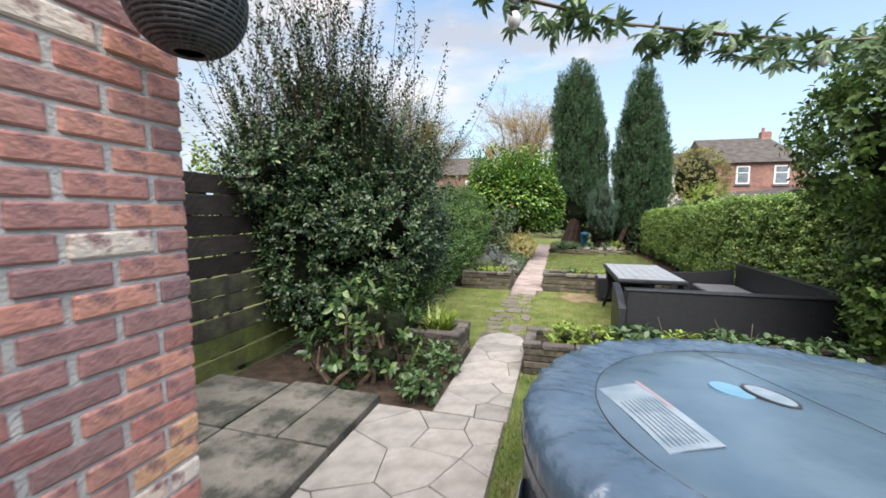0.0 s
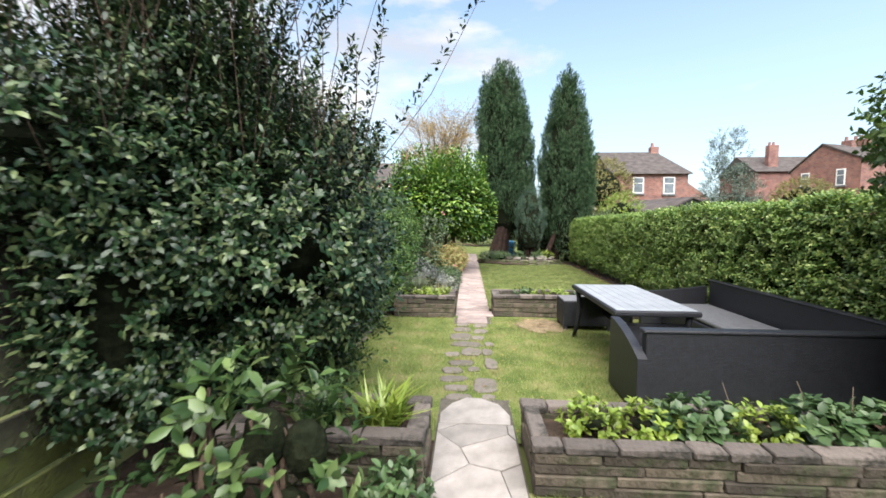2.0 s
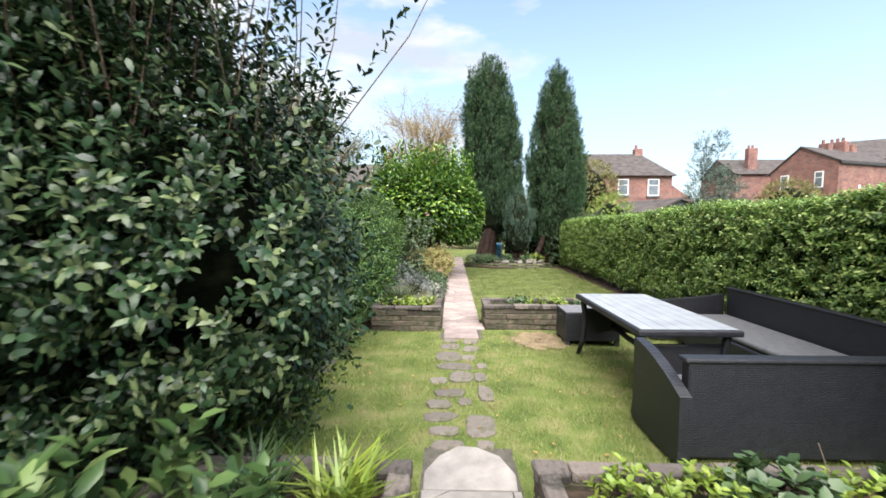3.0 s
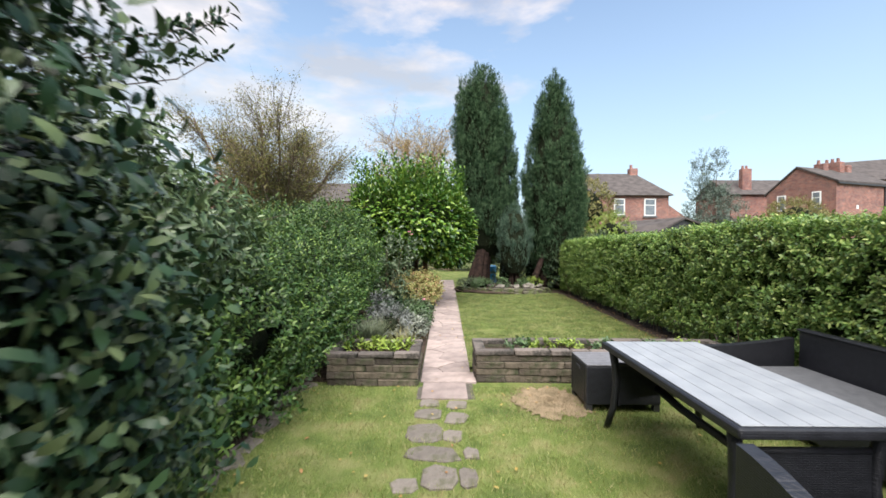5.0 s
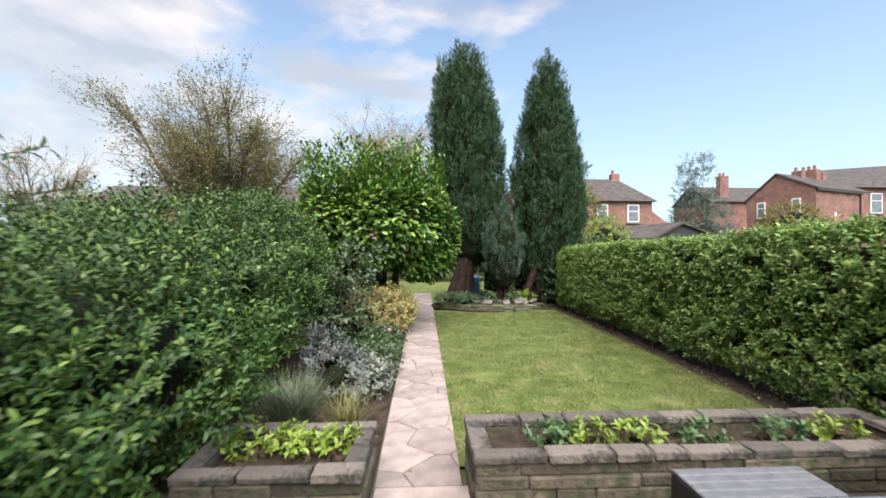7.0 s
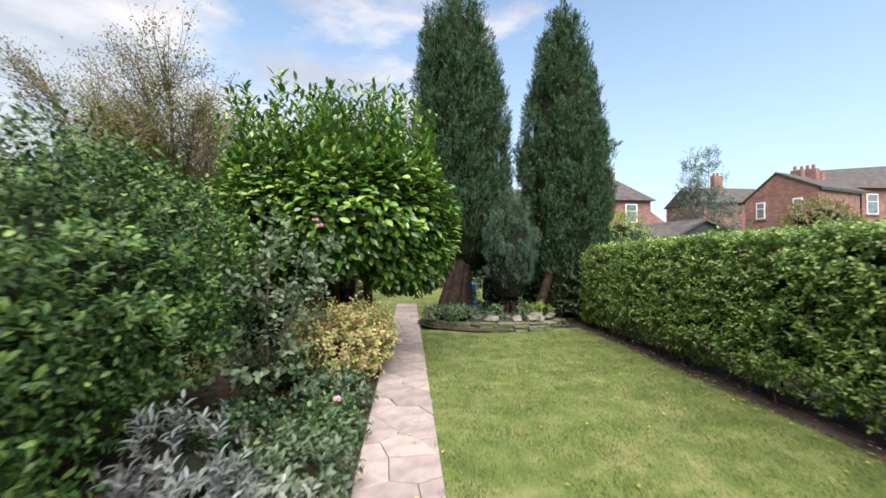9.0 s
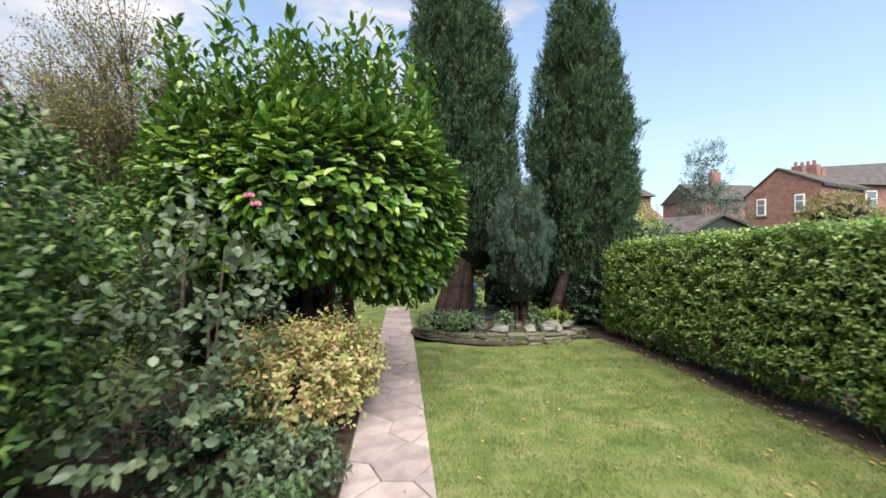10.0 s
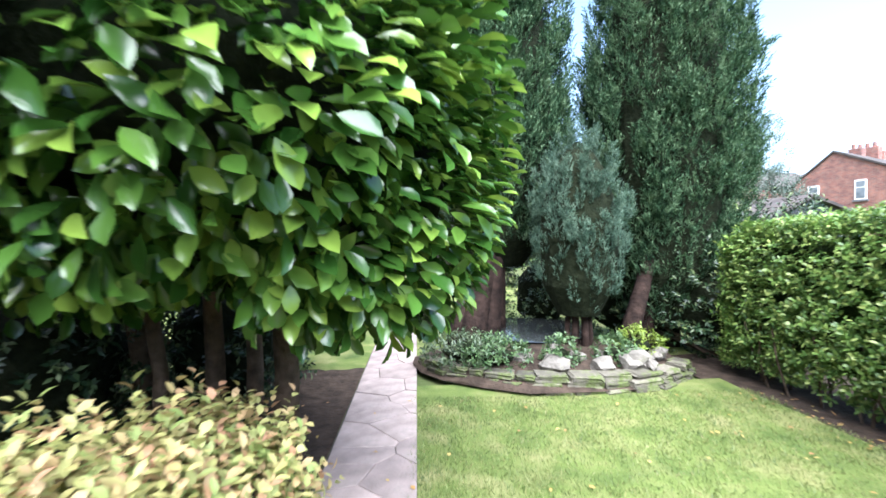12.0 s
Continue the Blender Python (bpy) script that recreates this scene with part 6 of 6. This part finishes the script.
# ---- trees beyond ----
def bare_tree(name, label, x, y, h, spread, n_twig, n_leaf, mat, trunk_r, fork=1.6):
    ob = thing(name, label, "tree", at=(x, y, 0))
    bm = bmesh.new()
    limbs, ends = [], []
    for k in range(15):
        a = 6.2832 * k / 15 + random.uniform(-0.3, 0.3)
        tip = Vector((math.cos(a) * spread * random.uniform(0.25, 0.9), math.sin(a) * spread * random.uniform(0.25, 0.9), h * random.uniform(0.6, 0.88)))
        foot = Vector((0, 0, fork * random.uniform(0.6, 1.2)))
        mid = foot.lerp(tip, 0.5) + Vector((math.cos(a), math.sin(a), 0)) * spread * 0.1
        tube([foot, mid, tip], [trunk_r * 0.5, trunk_r * 0.3, trunk_r * 0.1], 5, bm)
        limbs += [(foot, mid), (mid, tip)]
    tube([(0, 0, -0.03), (0.05, 0, fork * 0.6), (0, 0.04, fork * 1.2)], [trunk_r, trunk_r * 0.85, trunk_r * 0.6], 8, bm)
    smooth(part("trunk", bm, M_BARK, ob))
    la, lb = np.array([tuple(a) for a, _ in limbs]), np.array([tuple(b) for _, b in limbs])
    s0, e0 = None, None
    for level, (cnt, ln, r) in enumerate(((n_twig // 5, 0.22, 0.016), (n_twig, 0.11, 0.006))):
        if level == 0:
            i = RNG.integers(0, len(la), cnt)
            t = RNG.uniform(0.25, 1, cnt)[:, None]
            s = la[i] + (lb[i] - la[i]) * t
        else:
            i = RNG.integers(0, len(s0), cnt)
            s = s0[i] + (e0[i] - s0[i]) * RNG.uniform(0.2, 1, cnt)[:, None]
        d = unit(s * [1, 1, 0] / max(spread, 1) + [0, 0, 0.7] + RNG.normal(0, 0.5, (cnt, 3)))
        e = s + d * RNG.uniform(0.5, 1.2, cnt)[:, None] * ln * h
        part("branchwork" if level == 0 else "twigwork", twigs(s, e, r, r * 0.4, 0, "twigs", M_TWIG_PALE), None, ob)
        s0, e0 = s, e
    i = RNG.integers(0, len(s0), n_leaf)
    p = s0[i] + (e0[i] - s0[i]) * RNG.uniform(0.1, 1, n_leaf)[:, None] + RNG.normal(0, 0.11, (n_leaf, 3))
    part("crown", leaves("crown", p, RNG.normal(size=(n_leaf, 3)), RNG.normal(size=(n_leaf, 3)), RNG.uniform(0.055, 0.1, n_leaf), RNG.uniform(0.035, 0.065, n_leaf), T_PLAIN, mat), None, ob)
    return ob


bare_tree("autumn_tree", "thinly leaved autumn tree with many fine twigs", -8.6, 22.0, 7.7, 4.0, 5200, 42000, L_OLIVE, 0.22, 2.0)
bare_tree("birch_tree", "autumn birch with orange-brown leaves", -2.5, 30.0, 10.0, 2.6, 1800, 20000, L_AUTUMN, 0.16, 3.0)
bare_tree("autumn_tree", "small half-bare autumn tree beyond the fence", -19.0, 26.0, 6.6, 2.5, 1200, 4000, L_AUTUMN, 0.15, 2.0)
shrub("feathery_tree", "pale blue-green feathery tree with two pointed tops", "tree", [(16.1, 29.8, 6.5, 0.35, 0.35, 1.1), (16.0, 29.8, 5.1, 0.62, 0.6, 1.1), (17.2, 29.8, 6.5, 0.38, 0.38, 1.15), (17.3, 29.8, 5.2, 0.75, 0.7, 1.2), (16.9, 29.8, 3.5, 1.5, 1.4, 1.4), (18.2, 29.8, 3.1, 0.9, 0.9, 1.1), (15.8, 29.8, 2.9, 0.8, 0.8, 1.0), (17, 29.8, 1.8, 1.9, 1.5, 1.2)], L_HAZE, 2600, 8, 0.15, 0.045, (17.0, 29.8, 0), 0.45, 0.9, T_PLAIN, 8, 0, low=0.3, gap=(1.4, -0.15))
shrub("garden_bush", "rounded green bush in the next garden", "shrub", [(15.6, 22.0, 2.3, 1.25, 1.0, 1.15), (16.6, 22.2, 1.9, 1.0, 0.9, 0.9)], L_OLIVE, 1500, 7, 0.09, 0.045, (15.8, 22, 0), 0.22, 0.5, T_PLAIN, 6, 0.75)
shrub("golden_bush", "bright yellow-green bush beyond the cypress", "shrub", [(6.3, 20.0, 1.6, 0.9, 0.8, 1.0)], L_LIME, 700, 7, 0.08, 0.04, (6.3, 20, 0), 0.2, 0.6, T_PLAIN, 6, 0.7)
shrub("garden_bush", "brownish green tree in the next garden", "tree", [(8.6, 30.0, 3.6, 1.8, 1.6, 2.0)], L_OLIVE, 1200, 7, 0.13, 0.06, (8.6, 30, 0), 0.3, 0.4, T_PLAIN, 6, 0.7)
shrub("distant_shrubs", "dark shrubs closing the end of the garden", "shrub", [(-3.5, 20.0, 1.2, 2.4, 1.2, 1.3), (1.5, 24.0, 1.2, 3.5, 1.2, 1.2), (-7.5, 16.0, 1.2, 3.0, 2.0, 1.1), (-6.0, 11.0, 1.0, 2.2, 3.0, 0.95)], L_PRIVET, 4200, 6, 0.09, 0.045, (0, 24, 0), 0.25, 0.5, T_PLAIN, 4, 0.75, kind="stuff")

# ---- dry patch, grass blades and fallen leaves ----
bm = bmesh.new()
c0 = bm.verts.new((0.40, 6.95, 0.016))
ring = []
for k in range(90):
    a = 6.2832 * k / 90
    q = Vector((math.cos(a), math.sin(a), 5))
    r = 0.34 * (1 + 0.3 * noise.noise(q * 2) + 0.25 * noise.noise(q * 9) + 0.15 * noise.noise(q * 30))
    ring.append(bm.verts.new((0.40 + r * math.cos(a), 6.95 + r * math.sin(a), 0.012)))
for k in range(90):
    bm.faces.new((c0, ring[k], ring[(k + 1) % 90]))
tagged(part("dry_patch", bm, M_STRAW, None), "bare straw-coloured patch worn in the lawn", "lawn", kind="structure")
n = 5200
a, r = RNG.uniform(0, 6.2832, n), np.abs(RNG.normal(0, 0.24, n))
p = np.stack([0.40 + np.cos(a) * r, 6.95 + np.sin(a) * r, np.full(n, 0.004)], 1)
straw = new("dry_grass", leaves("dry_grass", p, np.stack([RNG.normal(0, 1, n), RNG.normal(0, 1, n), np.full(n, 0.7)], 1), RNG.normal(size=(n, 3)), RNG.uniform(0.015, 0.04, n), 0.004, T_BLADE, M_STRAW))
tagged(straw, "dry straw-coloured grass stubble on the worn patch", "grass", kind="stuff")


def grass(name, label, x0, x1, y0, y1, n, height, mat, skip=()):
    p = np.stack([RNG.uniform(x0, x1, n), RNG.uniform(y0, y1, n), np.zeros(n)], 1)
    for a, b, c, d in skip:
        p = p[~((p[:, 0] > a) & (p[:, 0] < b) & (p[:, 1] > c) & (p[:, 1] < d))]
    n = len(p)
    clump = np.array([noise.noise(Vector((a * 3, b * 3, 0))) for a, b in p[:, :2]])
    way = np.stack([RNG.normal(0, 0.55, n), RNG.normal(0, 0.55, n), np.ones(n)], 1)
    me = leaves(name, p, way, RNG.normal(size=(n, 3)), height * RNG.uniform(0.5, 1.2, n) * (1 + 0.8 * clump), RNG.uniform(0.003, 0.006, n), T_BLADE, mat)
    ob = new(name, me)
    return tagged(ob, label, "grass", kind="stuff")


grass("grass_near", "short green grass blades beside the spa", -0.33, 0.6, 0.6, 3.5, 16000, 0.035, M_BLADE)
grass("grass_middle", "short patchy grass blades between the planters", -1.95, 2.6, 4.06, 7.32, 66000, 0.034, M_BLADE_DRY, [(-0.84, -0.28, 4.0, 4.6), *[(cx - 0.37 * ww, cx + 0.37 * ww, cy - 0.37 * hh, cy + 0.37 * hh) for cx, cy, ww, hh in STEPS], (0.2, 0.6, 6.72, 7.2), (-0.8, -0.3, 6.95, 7.4)])
grass("grass_far", "mown grass blades beside the path", -0.31, 2.66, 8.03, 14.45, 100000, 0.032, M_BLADE)
n = 620
p = np.stack([np.where(RNG.random(n) < 0.35, RNG.uniform(2.45, 2.85, n), RNG.uniform(-2.3, 2.6, n)), RNG.uniform(4.1, 14.4, n), np.full(n, 0.022)], 1)
p = p[~((p[:, 0] > -0.25) & (p[:, 1] > 7.3) & (p[:, 1] < 8.03))]
p = p[~((p[:, 0] < -0.8) & (p[:, 1] > 7.3) & (p[:, 1] < 7.95))]
n = len(p)
litter = new("fallen_leaves", leaves("fallen_leaves", p, np.c_[RNG.normal(size=(n, 2)), RNG.normal(0, 0.15, n)], np.tile([0, 0, 1.0], (n, 1)), RNG.uniform(0.02, 0.045, n), RNG.uniform(0.012, 0.028, n), T_FINE, M_LITTER))
tagged(litter, "scattered yellow and brown fallen leaves on the lawn", "leaves", kind="stuff")
